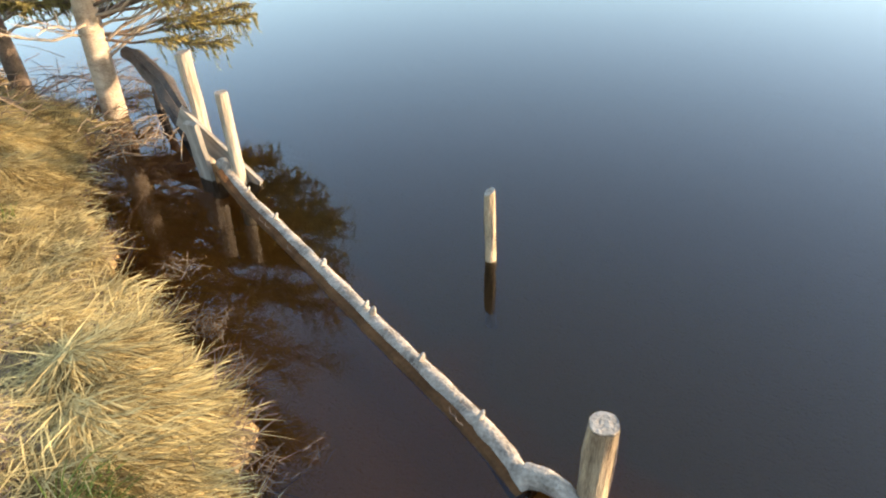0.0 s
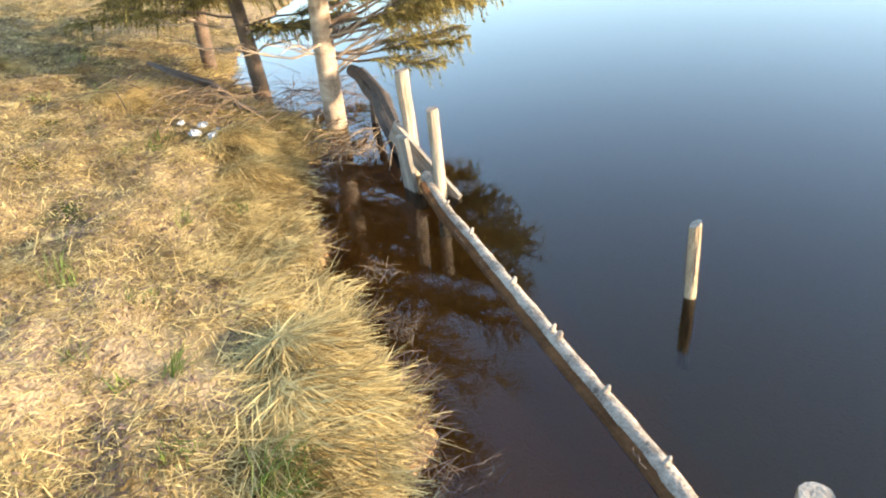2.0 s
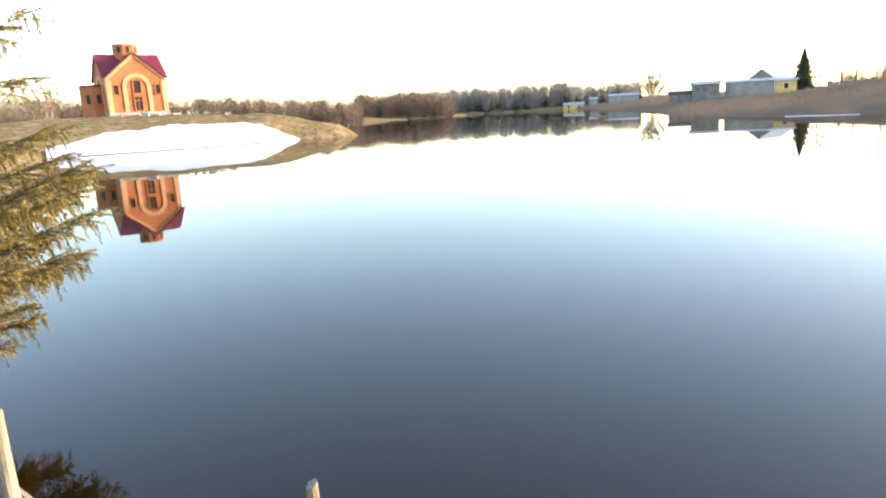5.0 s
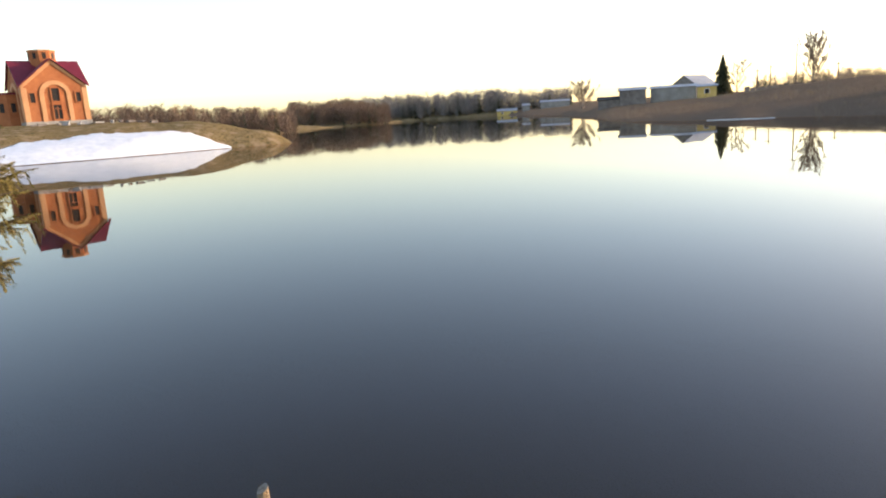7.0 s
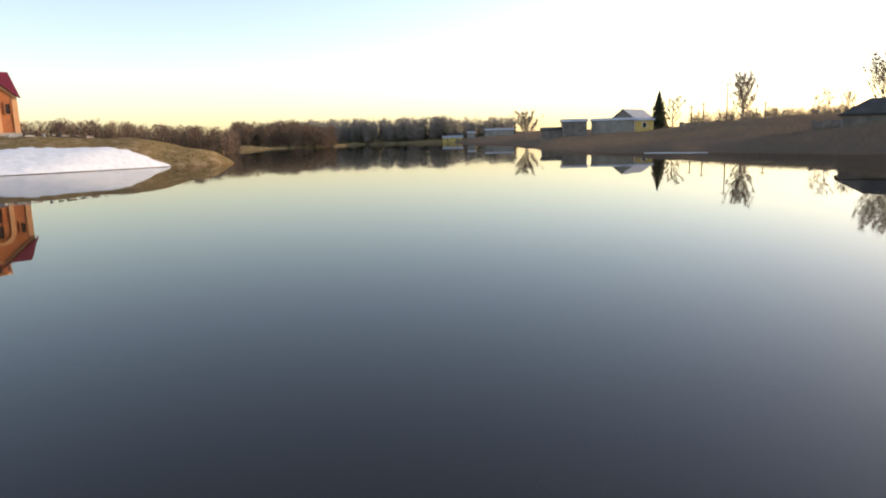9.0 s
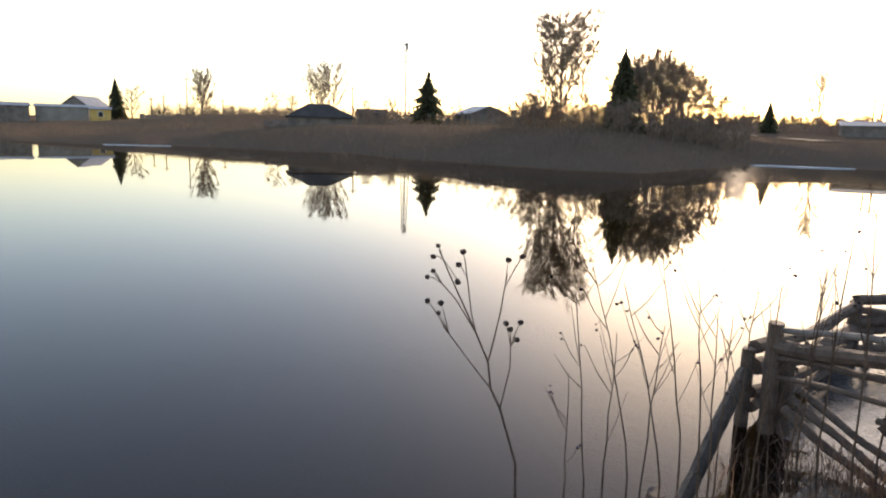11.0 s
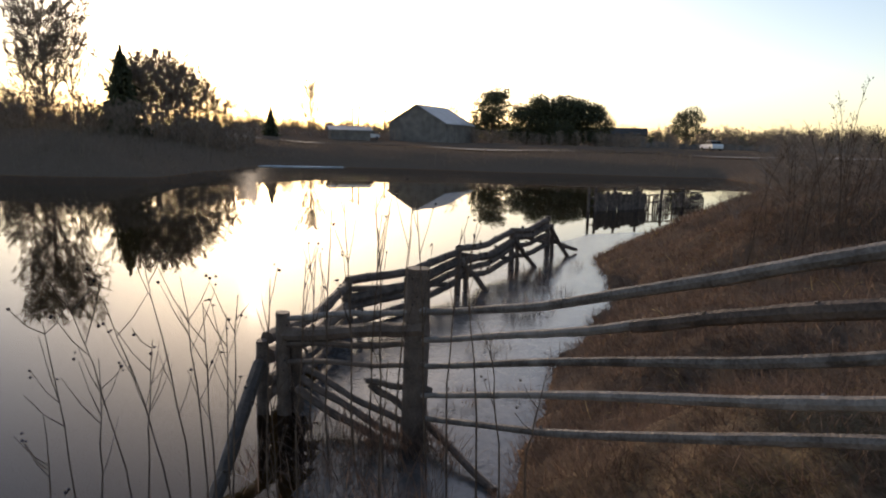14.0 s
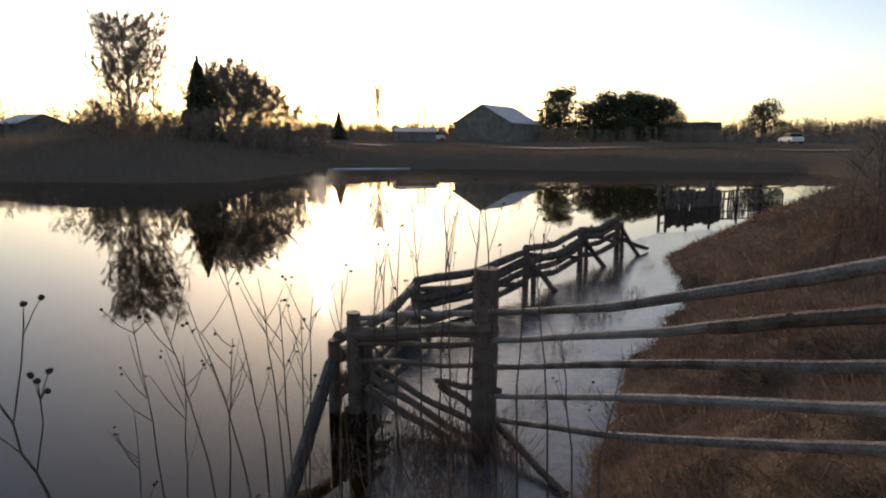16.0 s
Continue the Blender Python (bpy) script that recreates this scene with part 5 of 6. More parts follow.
def join(pieces):
    pts, faces, at = [], [], 0
    for p, f in pieces:
        pts.append(p)
        faces += (f + at).tolist()
        at += len(p)
    s = Shape()
    s.v, s.f = np.concatenate(pts).tolist(), faces
    return s


def grown_crown(height, spread, rng, limbs, boughs, twigs, thick, base, steep=1.0):
    """Leafless crown: curved limbs rising from the stem inside an egg-shaped outline, with boughs and fine twigs."""
    wood, fine = Shape(), []
    for i in range(limbs):
        u = 0.14 + 0.80 * (i + rng.uniform(0, 1)) / limbs
        a = i * 2.4 + rng.uniform(-0.5, 0.5)
        out = spread * math.sin(math.pi * (0.16 + 0.80 * u)) ** 0.75 * rng.uniform(0.65, 1.08)
        rise = min(out * rng.uniform(0.9, 1.7) * steep, (1.03 - u) * height)
        p0 = Vector(base) + Vector((0, 0, u * height))
        d = Vector((math.cos(a), math.sin(a), 0))
        pts = [p0 + d * out * k / 4 + Vector((0, 0, rise * (0.7 * k / 4 + 0.3 * (k / 4) ** 2))) + Vector(rng.normal(size=3)) * 0.03 * out for k in range(5)]
        r = height * 0.0055 * thick * (1.15 - 0.75 * u)
        wood.tube(pts, [r * (1 - 0.2 * k) + 0.004 for k in range(5)], 4, 0, False)
        arr = np.array([tuple(p) for p in pts])
        v = rng.uniform(0.15, 1.0, boughs)
        q = np.minimum((v * 4).astype(int), 3)
        p1 = arr[q] + (arr[q + 1] - arr[q]) * (v * 4 - q)[:, None]
        t = unit(arr[q + 1] - arr[q])
        d1 = unit(t + rng.normal(size=(boughs, 3)) * 0.55 + np.array([0, 0, 0.25]))
        l1 = max(out, 0.12 * height) * rng.uniform(0.25, 0.55, boughs) * (1.15 - 0.55 * v)
        fine.append(slivers(p1, d1, l1, np.full(boughs, height * 0.0022 * thick), rng))
        j = np.repeat(np.arange(boughs), twigs)
        v2 = rng.uniform(0.15, 1.0, len(j))
        p2 = p1[j] + d1[j] * (l1[j] * v2)[:, None]
        d2 = unit(d1[j] + rng.normal(size=(len(j), 3)) * 0.6 + np.array([0, 0, 0.1]))
        fine.append(slivers(p2, d2, l1[j] * rng.uniform(0.3, 0.65, len(j)), np.full(len(j), height * 0.00125 * thick), rng))
    return wood, fine


def bare_tree(az, dist, height, spread, label, seed, limbs=18, detail=2, thick=1.0, name="bare_tree", stems=1):
    rng = np.random.RandomState(seed)
    thick *= max(1.0, dist / 80)
    p = polar(az, dist)
    z = ground_z(p.x, p.y)
    ob = thing(name, (p.x, p.y, z), label, "tree", "trees across the water")
    boughs, crown = Shape(), []
    for k in range(stems):
        trunk = Shape()
        off = rng.uniform(-1, 1, 2) * spread * (0.45 if stems > 1 else 0)
        h = height * (rng.uniform(0.72, 1.02) if stems > 1 else 1)
        base = np.array([off[0], off[1], -0.2])
        line = [Vector(base) + Vector((rng.uniform(-1, 1) * 0.004 * h * i, rng.uniform(-1, 1) * 0.004 * h * i, h * 0.97 * i / 6)) for i in range(7)]
        trunk.tube(line, [h * 0.013 * thick * (1 - 0.93 * i / 6) for i in range(7)], 5, 0, False)
        wood, fine = grown_crown(h, spread * (0.75 if stems > 1 else 1.0), rng, limbs, 14, 28 if dist < 80 else 14, thick, base, 1.6 if name == "birch" else 1.1)
        b = len(boughs.v)
        boughs.v += wood.v
        boughs.f += [[b + i for i in f] for f in wood.f]
        crown += fine
        part("trunk", trunk, M_TWIG, ob)
    tagged(part("branchwork", boughs, M_TWIG, ob, "rising bare limbs"), kind="stuff")
    part("crown", join(crown), M_TWIG, ob, "fine leafless twigs")
    return ob


def spruce_mesh(s, trunk, base, height, width, rng, levels=16, ragged=0.25):
    trunk.tube([base + Vector((0, 0, -0.2)), base + Vector((0, 0, height))], [height * 0.018, 0.01], 5, 0, False)
    levels = int(levels * 1.6)
    for i in range(levels):
        t = (i + 0.3) / levels
        h = height * (0.05 + 0.95 * t)
        L = width * (1 - t) ** 0.9 * rng.uniform(1 - ragged, 1 + ragged) + 0.03 * width
        n = 12
        for k in range(n):
            a = 2 * math.pi * (k + rng.random() * 0.9) / n
            d = Vector((math.cos(a), math.sin(a), 0))
            l = L * rng.uniform(0.6, 1.15)
            p = base + Vector((0, 0, h + rng.uniform(-0.5, 0.5) * height / levels))
            across = Vector((-d.y, d.x, 0))
            for q in range(4):
                u0, u1 = q / 4, (q + 1.4) / 4
                a0 = p + d * l * u0 + Vector((0, 0, -l * 0.38 * u0))
                a1 = p + d * l * u1 + Vector((0, 0, -l * 0.38 * u1))
                w = l * 0.24 * (1.1 - u0) * rng.uniform(0.7, 1.4) + 0.02 * width
                drop = Vector((0, 0, -height / levels * rng.uniform(0.8, 2.2)))
                s.face(a0, a1 + across * w, a1 + drop * 0.6)
                s.face(a0, a1 - across * w, a1 + drop)


def spruce(az, dist, height, width, label, seed, levels=16, ragged=0.25):
    rng = random.Random(seed)
    p = polar(az, dist)
    ob = thing("spruce", (p.x, p.y, ground_z(p.x, p.y)), label, "tree", "trees across the water")
    s, t = Shape(), Shape()
    spruce_mesh(s, t, Vector((0, 0, 0)), height, width, rng, levels, ragged)
    part("trunk", t, M_BARK, ob)
    part("crown", s, M_SPRUCE, ob, "dark green needle branches")
    return ob


def pine(az, dist, height, width, label, seed, lobes=9, low=0.35):
    """Rounded crown made of many needle tufts round forked limbs."""
    rng = random.Random(seed)
    p = polar(az, dist)
    ob = thing("pine", (p.x, p.y, ground_z(p.x, p.y)), label, "tree", "trees across the water")
    t, s = Shape(), Shape()
    t.tube([(0, 0, -0.2), (0.05 * width, 0, height * 0.5), (0, 0, height * 0.92)], [height * 0.028, height * 0.02, 0.03], 6, 0.05, False)
    lobes = int(lobes * 1.4)
    for i in range(lobes):
        h = height * (low + (0.93 - low) * (i + rng.random()) / lobes)
        a = i * 2.4 + rng.uniform(-0.5, 0.5)
        k = (h / height - low) / (1 - low)
        r = width * (0.55 + 0.45 * math.sin(math.pi * min(1, 0.25 + k * 0.75))) * rng.uniform(0.45, 0.8) * (1.15 - 0.55 * k)
        c = Vector((math.cos(a) * r, math.sin(a) * r, h))
        t.tube([(0, 0, h - r * 0.4), tuple(c)], [height * 0.008, 0.02], 4, 0, False)
        R = width * 0.5 * rng.uniform(0.8, 1.2)
        for j in range(620):
            v = Vector((rng.gauss(0, 1), rng.gauss(0, 1), rng.gauss(0, 0.75)))
            v = v.normalized() * R * rng.random() ** 0.4
            q = c + Vector((v.x, v.y, v.z * 0.72))
            size = R * rng.uniform(0.08, 0.19)
            d1 = Vector((rng.uniform(-1, 1), rng.uniform(-1, 1), rng.uniform(-0.4, 1))).normalized() * size
            d2 = Vector((rng.uniform(-1, 1), rng.uniform(-1, 1), rng.uniform(-0.6, 0.6))).normalized() * size * 0.6
            s.face(q - d2, q + d1, q + d2)
    part("trunk", t, M_BARK, ob)
    part("crown", s, M_SPRUCE, ob, "dark rounded needle crown")
    return ob


bare_tree(53.2, 62, 9.6, 3.5, "tall leafless birch with a wide fine crown", 1, 46, 2, 0.9, "birch")
bare_tree(51.9, 61, 6.4, 2.2, "leafless birch beside a taller one", 2, 20, 2, 0.9, "birch")
bare_tree(54.9, 60.5, 7.2, 2.0, "leafless birch beside a taller one", 3, 20, 2, 0.9, "birch")
spruce(58.2, 64, 7.5, 1.9, "dark spruce standing in front of bare trees", 4, 18, 0.2)
for i, (az, h) in enumerate(((58.7, 6.6), (59.3, 7.2), (59.9, 7.5), (60.5, 7.7), (61.1, 7.7), (61.7, 7.5), (62.3, 7.1), (62.9, 6.9), (63.6, 6.5), (64.5, 5.6), (65.6, 4.2))):
    bare_tree(az, 66 + (i % 3) * 2.5, h, h * 0.42, "dense leafless willow in a waterside thicket", 20 + i, 13, 2, 0.8, stems=3)
for i, (az, h) in enumerate(((48.5, 2.2), (50.2, 2.8), (51.6, 3.2), (53.6, 3.6), (55.2, 3.0), (56.6, 2.6), (57.8, 2.8), (59.5, 3.0), (61.5, 3.2), (64, 2.6))):
    bare_tree(az, 57 + (i % 2) * 2, h, h * 0.55, "low bare willow bush on the far bank", 40 + i, 10, 2, 0.8, "bush", 3)
spruce(42.1, 100, 8.0, 2.7, "broad dark spruce on the far bank", 60, 13, 0.5)
bare_tree(33.4, 112, 9.4, 3.9, "wide leafless birch behind a low house", 61, 20, 2, 0.8, "birch", 3)
for i, (az, d, h) in enumerate(((29.4, 120, 5.0), (31.0, 118, 4.2), (37.3, 112, 4.4), (39.0, 112, 4.8), (43.0, 112, 4.5), (44.4, 114, 5.0), (45.8, 112, 4.2), (48.0, 114, 4.6), (49.4, 110, 4.0), (51, 112, 4.4))):
    bare_tree(az, d, h, h * 0.42, "small leafless tree in the village", 70 + i, 10, 2, 0.9, stems=2)
spruce(69.2, 105, 4.6, 1.2, "small dark spruce on the plain", 90, 14)
bare_tree(72.4, 110, 8.6, 2.6, "leafless birch on the plain", 91, 24, 2, 0.9, "birch")
for i, (az, h) in enumerate(((67.2, 5.0), (68.2, 4.4), (70.4, 3.6), (74.0, 3.4))):
    bare_tree(az, 112, h, h * 0.4, "small leafless tree on the plain", 95 + i, 10, 2, 0.9, stems=2)
pine(87.7, 125, 9.9, 4.0, "round-crowned dark pine behind the barn", 101, 12, 0.2)
bare_tree(84.6, 128, 7.6, 1.8, "leafless tree behind the barn", 102, 10, 2, 0.9)
for i, (az, h, w) in enumerate(((90.6, 7.0, 3.6), (92.0, 8.8, 4.0), (93.6, 8.6, 4.0), (95.0, 8.4, 4.0), (96.4, 7.2, 3.2))):
    pine(az, 120 + (i % 2) * 2, h, w, "dark pine in a dense roadside clump", 110 + i, 11, 0.12)
pine(103.4, 130, 7.4, 3.0, "lone dark pine on the plain", 120, 8, 0.35)
spruce(17.65, 180, 10.2, 2.6, "tall slim dark spruce by a blue-roofed house", 130, 20, 0.18)
bare_tree(18.7, 183, 8.4, 3.0, "leafless tree behind a spruce", 131, 11, 2, 0.8)
bare_tree(23.8, 180, 12.2, 3.8, "tall leafless birch above village fences", 132, 26, 2, 0.9, "birch")
bare_tree(7.1, 230, 9.0, 6.0, "lone rounded leafless tree by the far shore", 133, 13, 2, 0.9, stems=2)


# ---------------------------------------------------------------- woods on the skyline
def woods(name, spots, label, seed, share=0.3, mat=M_TWIG, fill=44):
    """Many small trees in a belt: leafless ones as sprays of slivers, spruces as ragged cones."""
    rng = np.random.RandomState(seed)
    spots = [(rng.uniform(a0, a1, c), rng.uniform(d0, d1, c), np.full(c, h)) for a0, a1, d0, d1, h, c in spots]
    az, dist, tall = [np.concatenate(v) for v in zip(*spots)]
    x, y = dist * np.sin(np.radians(az)), dist * np.cos(np.radians(az))
    z = land(x, y) - 0.1
    h = tall * rng.uniform(0.62, 1.05, len(x)) * (1 + 0.12 * bumps(x, y, 40, seed))
    dark = rng.uniform(0, 1, len(x)) < share
    root = np.c_[x, y, z]
    up = np.array([0, 0, 1.0])
    b = np.where(~dark)[0]
    pieces = [slivers(root[b], np.tile(up, (len(b), 1)), h[b], h[b] * 0.007, rng)]
    k = np.repeat(b, fill)
    u = rng.uniform(0.0, 0.92, len(k))
    a = rng.uniform(0, 2 * np.pi, len(k))
    d = unit(np.c_[np.cos(a), np.sin(a), rng.uniform(0.5, 1.7, len(k))])
    L = h[k] * np.minimum(0.30 * rng.uniform(0.6, 1.3, len(k)), 1.03 - u)
    p = root[k] + up * (h[k] * u)[:, None]
    pieces.append(slivers(p, d, L, h[k] * 0.0062, rng))
    j = np.repeat(np.arange(len(k)), 2)
    q = p[j] + d[j] * (L[j] * rng.uniform(0.3, 0.9, len(j)))[:, None]
    pieces.append(slivers(q, unit(d[j] + rng.normal(size=(len(j), 3)) * 0.6), L[j] * 0.55, h[k][j] * 0.0045, rng))
    solo(name, join(pieces), mat, label, "woods", kind="stuff")
    c = np.where(dark)[0]
    if len(c):
        k = np.repeat(c, 80)
        u = rng.uniform(0.03, 1.0, len(k))
        a = rng.uniform(0, 2 * np.pi, len(k))
        d = unit(np.c_[np.cos(a), np.sin(a), np.full(len(k), -0.4)])
        L = h[k] * (0.19 * (1 - u) + 0.015)
        p = root[k] + up * (h[k] * u * 1.05)[:, None]
        w = np.c_[-d[:, 1], d[:, 0], np.zeros(len(k))] * (L * 0.4)[:, None]
        tip = p + d * L[:, None]
        pts = np.stack([p, tip + w, tip - w], 1).reshape(-1, 3)
        solo("far_spruces", join([(pts, np.arange(len(k) * 3).reshape(-1, 3))]), M_SPRUCE, "dark spruces scattered through the far woods", "woods", kind="stuff")


# Grey of these twigs is lightened to paint distance haze into the colour.
woods("far_woods", [(-14.0, 0.8, 395, 440, 12.5, 620), (0.9, 6.0, 400, 440, 11.0, 170)], "grey leafless woods along the far shore, paled by painted haze", 201, 0.2, material("hazed_grey_twigs", (0.18, 0.16, 0.145), (0.34, 0.30, 0.27), 2.0, 0.9, 0.0, 10.0, island=0.5))
woods("brown_woods", [(-45.0, -17.0, 165, 215, 6.4, 800), (-17.5, -9.3, 296, 345, 9.5, 420)], "brown leafless woods behind the church meadow", 202, 0.12, material("brown_twigs", (0.12, 0.08, 0.055), (0.26, 0.175, 0.12), 2.0, 0.9, 0.0, 10.0, island=0.6))
woods("willow_scrub", [(-52.0, -40.0, 112, 130, 5.0, 130)], "pale leafless scrub beside the church", 203, 0.0, material("pale_twigs", (0.2, 0.15, 0.11), (0.36, 0.28, 0.2), 2.0, 0.9, 0.0, 10.0, island=0.6))
woods("skyline_woods", [(66, 142, 320, 420, 10.0, 2600), (20, 66, 240, 330, 6.5, 1100)], "dark wooded skyline behind the village", 204, 0.45)


woods("bank_grass", [(24, 50, 62, 85, 0.8, 900), (34, 60, 44, 62, 0.8, 1300), (52, 70, 40, 70, 0.7, 1300), (66, 82, 62, 80, 0.6, 700), (82, 104, 60, 76, 0.6, 900), (8, 30, 85, 160, 0.8, 2200), (24, 34, 66, 90, 0.6, 900)], "coarse brown grass on the far bank", 206, 0.0, leafy("bank_grass", (0.11, 0.088, 0.066), (0.28, 0.22, 0.16), through=0.4), 12)
woods("village_scrub", [(24, 31, 150, 172, 2.2, 90), (36, 52, 96, 116, 2.6, 260), (50, 68, 60, 82, 2.3, 330), (66, 80, 108, 125, 2.4, 120), (86, 100, 112, 126, 2.6, 200), (98, 120, 118, 140, 2.2, 200)], "low bare scrub round the village gardens", 205, 0.0)


# ---------------------------------------------------------------- village
def gable_house(name, az, dist, width, depth, wall_h, roof_h, wall_mat, roof_mat, label, turn=0.0, windows=0, z=None, group="village buildings", hip=0.0):
    """A house with its long side facing the water; turn is from facing the viewer."""
    p = polar(az, dist)
    gz = ground_z(p.x, p.y) if z is None else z
    ob = thing(name, (p.x, p.y, gz), label, "building", group, turn=-az + turn)
    w, d, t = width / 2, depth / 2, 0.2
    walls = Shape()
    for a, b in (((-w, -d), (w, -d)), ((w, -d + t), (w, d - t)), ((w, d), (-w, d)), ((-w, d - t), (-w, -d + t))):
        u = Vector((b[0] - a[0], b[1] - a[1], 0)).normalized()
        inn = Vector((-u.y, u.x, 0)) * t
        walls.prism([Vector((*a, -1.0)), Vector((*b, -1.0)), Vector((*b, wall_h)), Vector((*a, wall_h))], inn)
    part("wall", walls, wall_mat, ob)
    o = 0.35
    if hip:
        r = Shape()
        rid = w - hip
        e = [Vector((-w - o, -d - o, wall_h)), Vector((w + o, -d - o, wall_h)), Vector((w + o, d + o, wall_h)), Vector((-w - o, d + o, wall_h))]
        a, b = Vector((-rid, 0, wall_h + roof_h)), Vector((rid, 0, wall_h + roof_h))
        for q in ((e[0], e[1], b, a), (e[1], e[2], b), (e[2], e[3], a, b), (e[3], e[0], a)):
            r.prism(list(q), (0, 0, 0.12))
        part("roof", r, roof_mat, ob)
    else:
        for s in (-1, 1):
            pts = [Vector((-w - o, s * (d + o), wall_h - 0.1)), Vector((w + o, s * (d + o), wall_h - 0.1)), Vector((w + o, 0, wall_h + roof_h)), Vector((-w - o, 0, wall_h + roof_h))]
            part("roof", Shape().prism(pts if s < 0 else pts[::-1], (0, 0, 0.12)), roof_mat, ob)
        for s in (-1, 1):
            part("gable", Shape().prism([Vector((s * w, -d, wall_h)), Vector((s * w, d, wall_h)), Vector((s * w, 0, wall_h + roof_h - 0.02))], (-s * 0.15, 0, 0)), wall_mat, ob)
    for k in range(windows):
        x = -w + width * (k + 0.5) / windows
        win = part("window", Shape().box((x, -d - 0.02, wall_h * 0.55), (0.9, 0.06, 1.1)), M_HOLE, ob, "dark window")
        fr = Shape()
        for sx in (-0.5, 0.5):
            fr.box((x + sx, -d - 0.05, wall_h * 0.55), (0.1, 0.08, 1.3))
        fr.box((x, -d - 0.05, wall_h * 0.55 + 0.6), (1.1, 0.08, 0.1))
        part("frame", fr, M_WHITEPAINT, win)
    return ob


gable_house("shed", 10.9, 175, 6.0, 5.0, 3.4, 0.6, M_GREYPLANK, M_SLATE, "small grey plank shed by the far shore", 5)
gable_house("lean_to", 9.2, 176, 6.0, 4.0, 2.0, 0.6, M_GREYPLANK, M_BLACKROOF, "low dark lean-to beside a shed", 0)
gable_house("long_barn", 14.1, 178, 10.5, 6.0, 3.2, 0.5, M_WHITEWALL, M_SLATE, "long low whitewashed barn", -4)
gable_house("village_house", 15.6, 186, 9.0, 7.6, 3.1, 2.7, M_GREYPLANK, M_SLATE, "grey gabled house with a pale metal roof", 58, 0)
gable_house("yellow_hut", 16.55, 174, 4.2, 3.0, 2.6, 0.4, M_YELLOW, M_SLATE, "low yellow hut below a spruce", 0, 1)
gable_house("yellow_barn", 0.7, 385, 11.0, 6.0, 2.8, 1.2, M_YELLOW, M_SLATE, "yellow house far along the shore", 0, 2)
gable_house("white_hut", 2.3, 385, 4.0, 4.0, 3.0, 1.0, M_WHITEWALL, M_SLATE, "small white hut far along the shore", 0)
gable_house("pale_shed", 4.7, 385, 16.0, 6.0, 3.0, 1.0, M_WHITEWALL, M_SLATE, "long pale shed far along the shore", 0)
gable_house("black_house", 33.0, 88, 7.8, 6.0, 1.1, 1.7, M_GREYPLANK, M_BLACKROOF, "low dark house with a broad black roof", 4, hip=2.6)
gable_house("pale_house", 46.6, 104, 5.0, 6.5, 1.7, 1.2, M_GREYPLANK, M_SLATE, "small grey house with a light sheet roof", -60, 0)
gable_house("dark_house", 37.4, 114, 4.5, 6.0, 1.3, 0.9, M_GREYPLANK, M_BLACKROOF, "low dark house among bare trees", 6)
gable_house("big_barn", 82.6, 115, 10.5, 10.5, 2.9, 3.0, M_GREYPLANK, M_SLATE, "large grey barn with a pale sheet roof", 62)
gable_house("distant_house", 98.6, 150, 9.0, 6.0, 2.6, 1.4, M_GREYPLANK, M_BLACKROOF, "small dark house on the plain", 0)
gable_house("roadside_shed", 75.6, 105, 6.0, 4.0, 1.4, 0.5, M_GREYPLANK, M_SLATE, "low shed beside the track", 8)


def lattice_tower():
    p = polar(40.2, 150)
    ob = thing("lattice_tower", (p.x, p.y, ground_z(p.x, p.y)), "slim lattice steel radio mast", "mast")
    h = 17.0
    for sx in (-1, 1):
        for sy in (-1, 1):
            part("leg", Shape().tube([(sx * 0.75, sy * 0.75, 0), (sx * 0.3, sy * 0.3, h)], 0.12, 4), M_METAL, ob)
    for k in range(14):
        u0, u1 = k / 14, (k + 1) / 14
        w0, w1 = 0.75 - 0.45 * u0, 0.75 - 0.45 * u1
        s = Shape()
        for a, b in (((-1, -1), (1, -1)), ((1, -1), (1, 1)), ((1, 1), (-1, 1)), ((-1, 1), (-1, -1))):
            s.tube([(a[0] * w0, a[1] * w0, h * u0), (b[0] * w1, b[1] * w1, h * u1)], 0.05, 3)
        part("brace", s, M_METAL, ob)
    part("antenna", Shape().box((0.4, 0, h - 0.8), (0.3, 0.3, 1.4)), M_METAL, ob)


lattice_tower()


def utility_pole(az, dist, height, lean=0.0):
    p = polar(az, dist)
    ob = thing("utility_pole", (p.x, p.y, ground_z(p.x, p.y)), "weathered wooden utility pole with a crossarm", "pole", "utility poles")
    part("shaft", Shape().tube([(0, 0, -0.3), (lean, 0, height)], [0.16, 0.11], 6), M_BARK, ob)
    part("crossarm", Shape().box((lean, 0, height - 0.5), (1.5, 0.12, 0.12), -az), M_BARK, ob)


for az, dist, h in ((22.7, 178, 10.5), (21.0, 182, 6.5), (20.1, 185, 6.0), (25.4, 180, 5.5), (75.9, 118, 5.2), (76.4, 119, 5.6), (78.6, 140, 5.0), (80.0, 150, 4.6), (35.8, 130, 6.0)):
    utility_pole(az, dist, h, 0.2 if dist == 119 else 0.0)


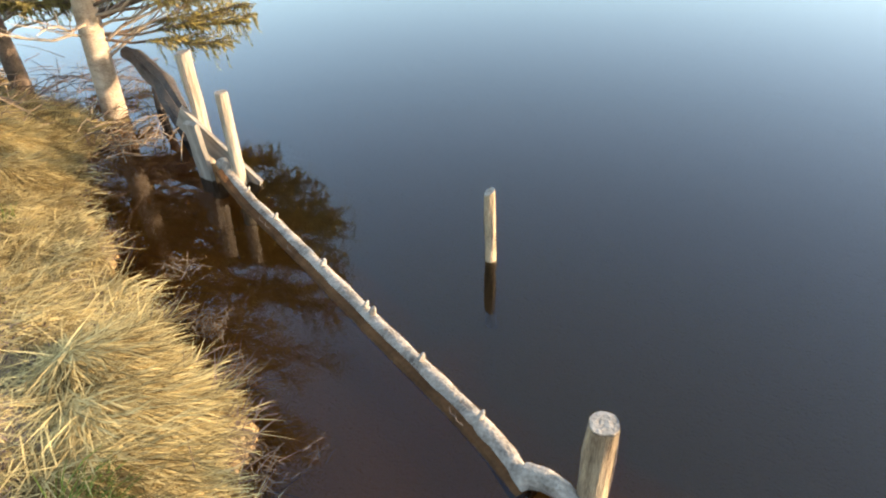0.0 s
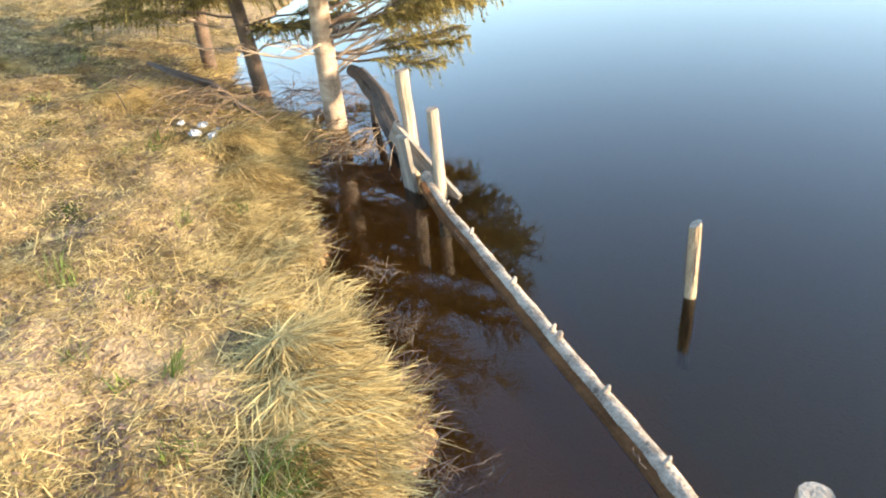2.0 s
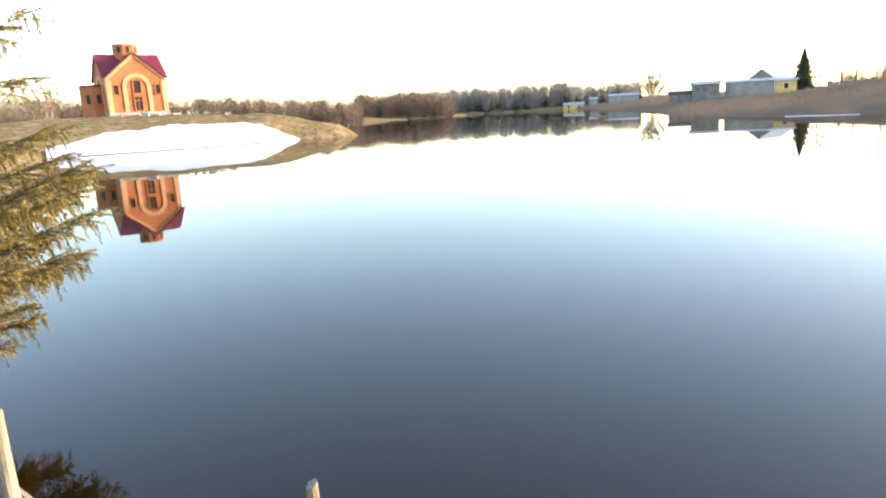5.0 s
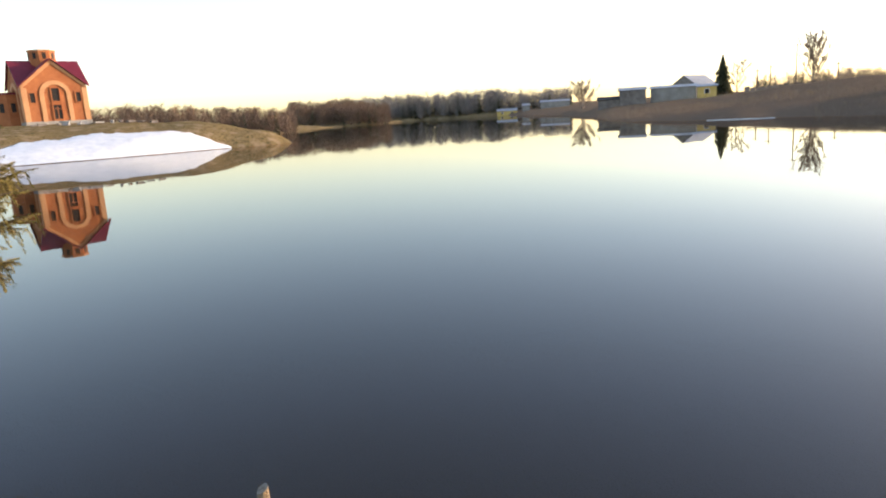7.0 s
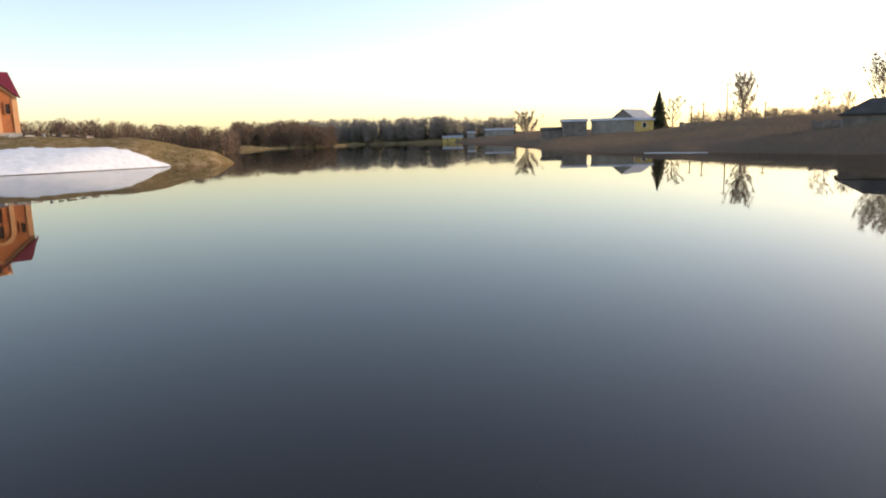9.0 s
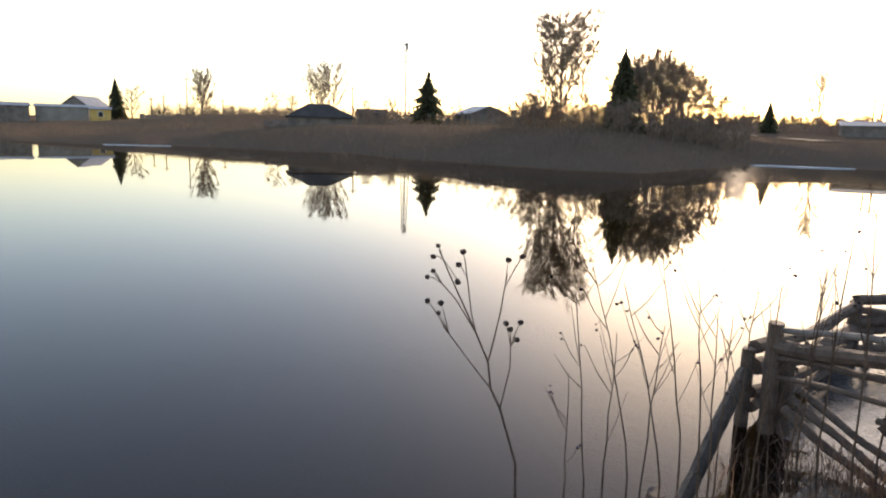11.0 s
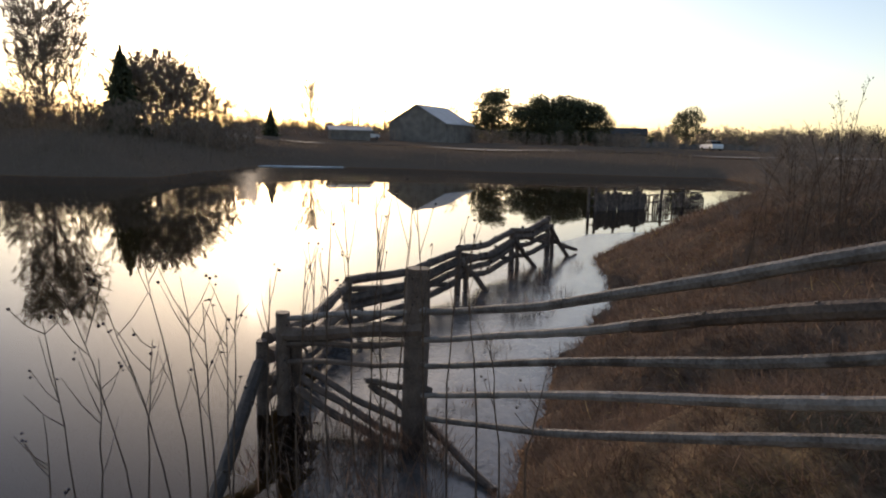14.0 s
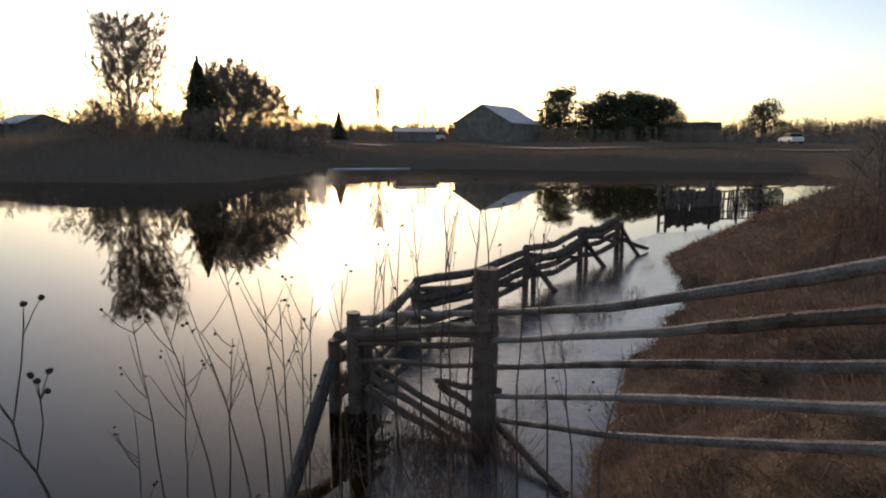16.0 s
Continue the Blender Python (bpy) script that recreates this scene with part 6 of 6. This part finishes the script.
def village_fence(az0, az1, dist, height, count):
    a, b = polar(az0, dist), polar(az1, dist * 1.03)
    ob = thing("plank_fence", a + Vector((0, 0, ground_z(a.x, a.y))), "grey village plank fence", "fence", "village fences")
    o = ob.location
    for i in range(count):
        p, q = a.lerp(b, i / count), a.lerp(b, (i + 1) / count)
        p.z, q.z = ground_z(p.x, p.y) - 0.1, ground_z(q.x, q.y) - 0.1
        g = p.lerp(q, 0.06)
        h = Vector((0, 0, height * random.uniform(0.85, 1.1)))
        n = Vector((q.y - p.y, p.x - q.x, 0)).normalized() * 0.06
        part("panel", Shape().prism([g - o, q - o, q + h - o, g + h - o], n), M_GREYPLANK, ob)


village_fence(19.2, 27.5, 172, 1.6, 22)
village_fence(28.5, 31.0, 95, 1.1, 8)
village_fence(36.0, 39.5, 98, 0.8, 9)
village_fence(42.5, 50.5, 102, 1.2, 16)
village_fence(98, 116, 128, 1.2, 26)


def parked_car(az, dist, turn):
    p = polar(az, dist)
    ob = thing("car", (p.x, p.y, ground_z(p.x, p.y)), "white car parked beside the far track", "car", turn=turn)
    body = Shape().prism([Vector(v) for v in ((-2.1, -0.85, 0.35), (2.1, -0.85, 0.35), (2.15, -0.85, 0.8), (1.1, -0.85, 0.95), (-1.9, -0.85, 0.98), (-2.12, -0.85, 0.8))], (0, 1.7, 0))
    part("body", body, M_WHITEPAINT, ob)
    part("cabin", Shape().prism([Vector(v) for v in ((-1.6, -0.75, 0.95), (0.95, -0.75, 0.95), (0.35, -0.7, 1.45), (-1.2, -0.7, 1.45))], (0, 1.5, 0)), M_HOLE, ob, "dark glazed cabin")
    part("car_roof", Shape().box((-0.42, 0.03, 1.47), (1.6, 1.4, 0.05)), M_WHITEPAINT, ob)
    for x in (-1.3, 1.3):
        for y in (-0.8, 0.8):
            part("wheel", Shape().tube([(x, y - 0.09, 0.31), (x, y + 0.09, 0.31)], 0.31, 12), M_BLACKROOF, ob)


parked_car(105.4, 110, 10)
parked_car(77.2, 108, -20)


# ---------------------------------------------------------------- track, ice and things at the far edge
def track():
    s, quads = Shape(), []
    pts = [(96, 47), (84, 34), (76, 22), (74.5, 10), (73.5, -4), (72, -18), (68, -32), (60, -48)]
    left, right = [], []
    for i, p in enumerate(pts):
        a, b = Vector(pts[max(i - 1, 0)]), Vector(pts[min(i + 1, len(pts) - 1)])
        d = (b - a).normalized()
        n = Vector((-d.y, d.x)) * 1.5
        left.append(Vector(p) + n)
        right.append(Vector(p) - n)
    for i in range(len(pts) - 1):
        for k in range(10):
            q = [left[i].lerp(left[i + 1], k / 10), right[i].lerp(right[i + 1], k / 10), right[i].lerp(right[i + 1], (k + 1) / 10), left[i].lerp(left[i + 1], (k + 1) / 10)]
            quads += q
    high = land(np.array([v.x for v in quads]), np.array([v.y for v in quads])) + 0.16
    for i in range(0, len(quads), 4):
        s.face(*[(quads[j].x, quads[j].y, float(high[j])) for j in range(i, i + 4)])
    solo("road", s, M_DIRT, "pale dirt track along the far bank", "road", kind="structure")


track()


def ice_shelf(spots, label):
    """Rotten ice left along the far shore."""
    s = Shape()
    top = []
    n = 40
    for i in range(n):
        a = 2 * math.pi * i / n
        r = 1 + 0.18 * math.sin(3 * a + 1) + 0.10 * math.sin(7 * a)
        top.append(Vector((spots[0] + spots[2] * r * math.cos(a) * math.cos(spots[4]) - spots[3] * r * math.sin(a) * math.sin(spots[4]),
                           spots[1] + spots[2] * r * math.cos(a) * math.sin(spots[4]) + spots[3] * r * math.sin(a) * math.cos(spots[4]), 0.02)))
    s.prism(top, (0, 0, 0.05))
    solo("ice_shelf", s, M_SNOW, label, "ice", "ice along the shore")


ice_shelf((57.5, 20.5, 5.5, 1.3, 2.0), "thin grey ice shelf melting along the far shore")
ice_shelf((24.0, 71.0, 3.0, 0.22, -0.7), "thin ice strip below the village bank")


# rubble and timber round the church
rr = random.Random(9)
for k in range(12):
    p = polar(-36 + k * 0.72 + rr.uniform(-0.2, 0.2), 92 + rr.uniform(-1, 1))
    s = Shape().box((0, 0, 0.2), (rr.uniform(0.3, 1.3), rr.uniform(0.3, 0.7), rr.uniform(0.15, 0.5)), rr.uniform(0, 90), None, 0.08)
    ob = solo("building_rubble", s, rr.choice((M_CONCRETE, M_GREYPLANK, M_GREYPLANK)), "heap of building material beside the church", "rubble", "rubble by the church")
    ob.location = (p.x, p.y, ground_z(p.x, p.y))


def bank_shrub(x, y, height, spread, seed):
    """A bare shrub close by, on the bank top."""
    rng = np.random.RandomState(seed)
    ob = thing("shrub", (x, y, ground_z(x, y)), "bare twiggy shrub among tall dry stalks", "shrub", "shrubs on the bank")
    crown = []
    for _ in range(7):
        base = np.array([rng.uniform(-0.3, 0.3), rng.uniform(-0.3, 0.3), -0.05])
        crown += bare_crown(height * rng.uniform(0.6, 1.0), spread, rng, 9, 6, 5, 0.8, base)
    part("crown", join(crown), M_TWIG, ob)


for i, (x, y, h) in enumerate(((9.0, -3.8, 1.0), (9.8, -4.6, 1.2), (8.6, -4.6, 1.2), (11.0, -4.4, 1.1), (12.5, -5.0, 1.2), (7.6, -5.2, 1.3), (10.5, -3.6, 0.8), (14.5, -5.6, 1.3), (17, -6.5, 1.4), (20, -8.0, 1.5))):
    bank_shrub(x, y, h, h * 0.7, 900 + i)
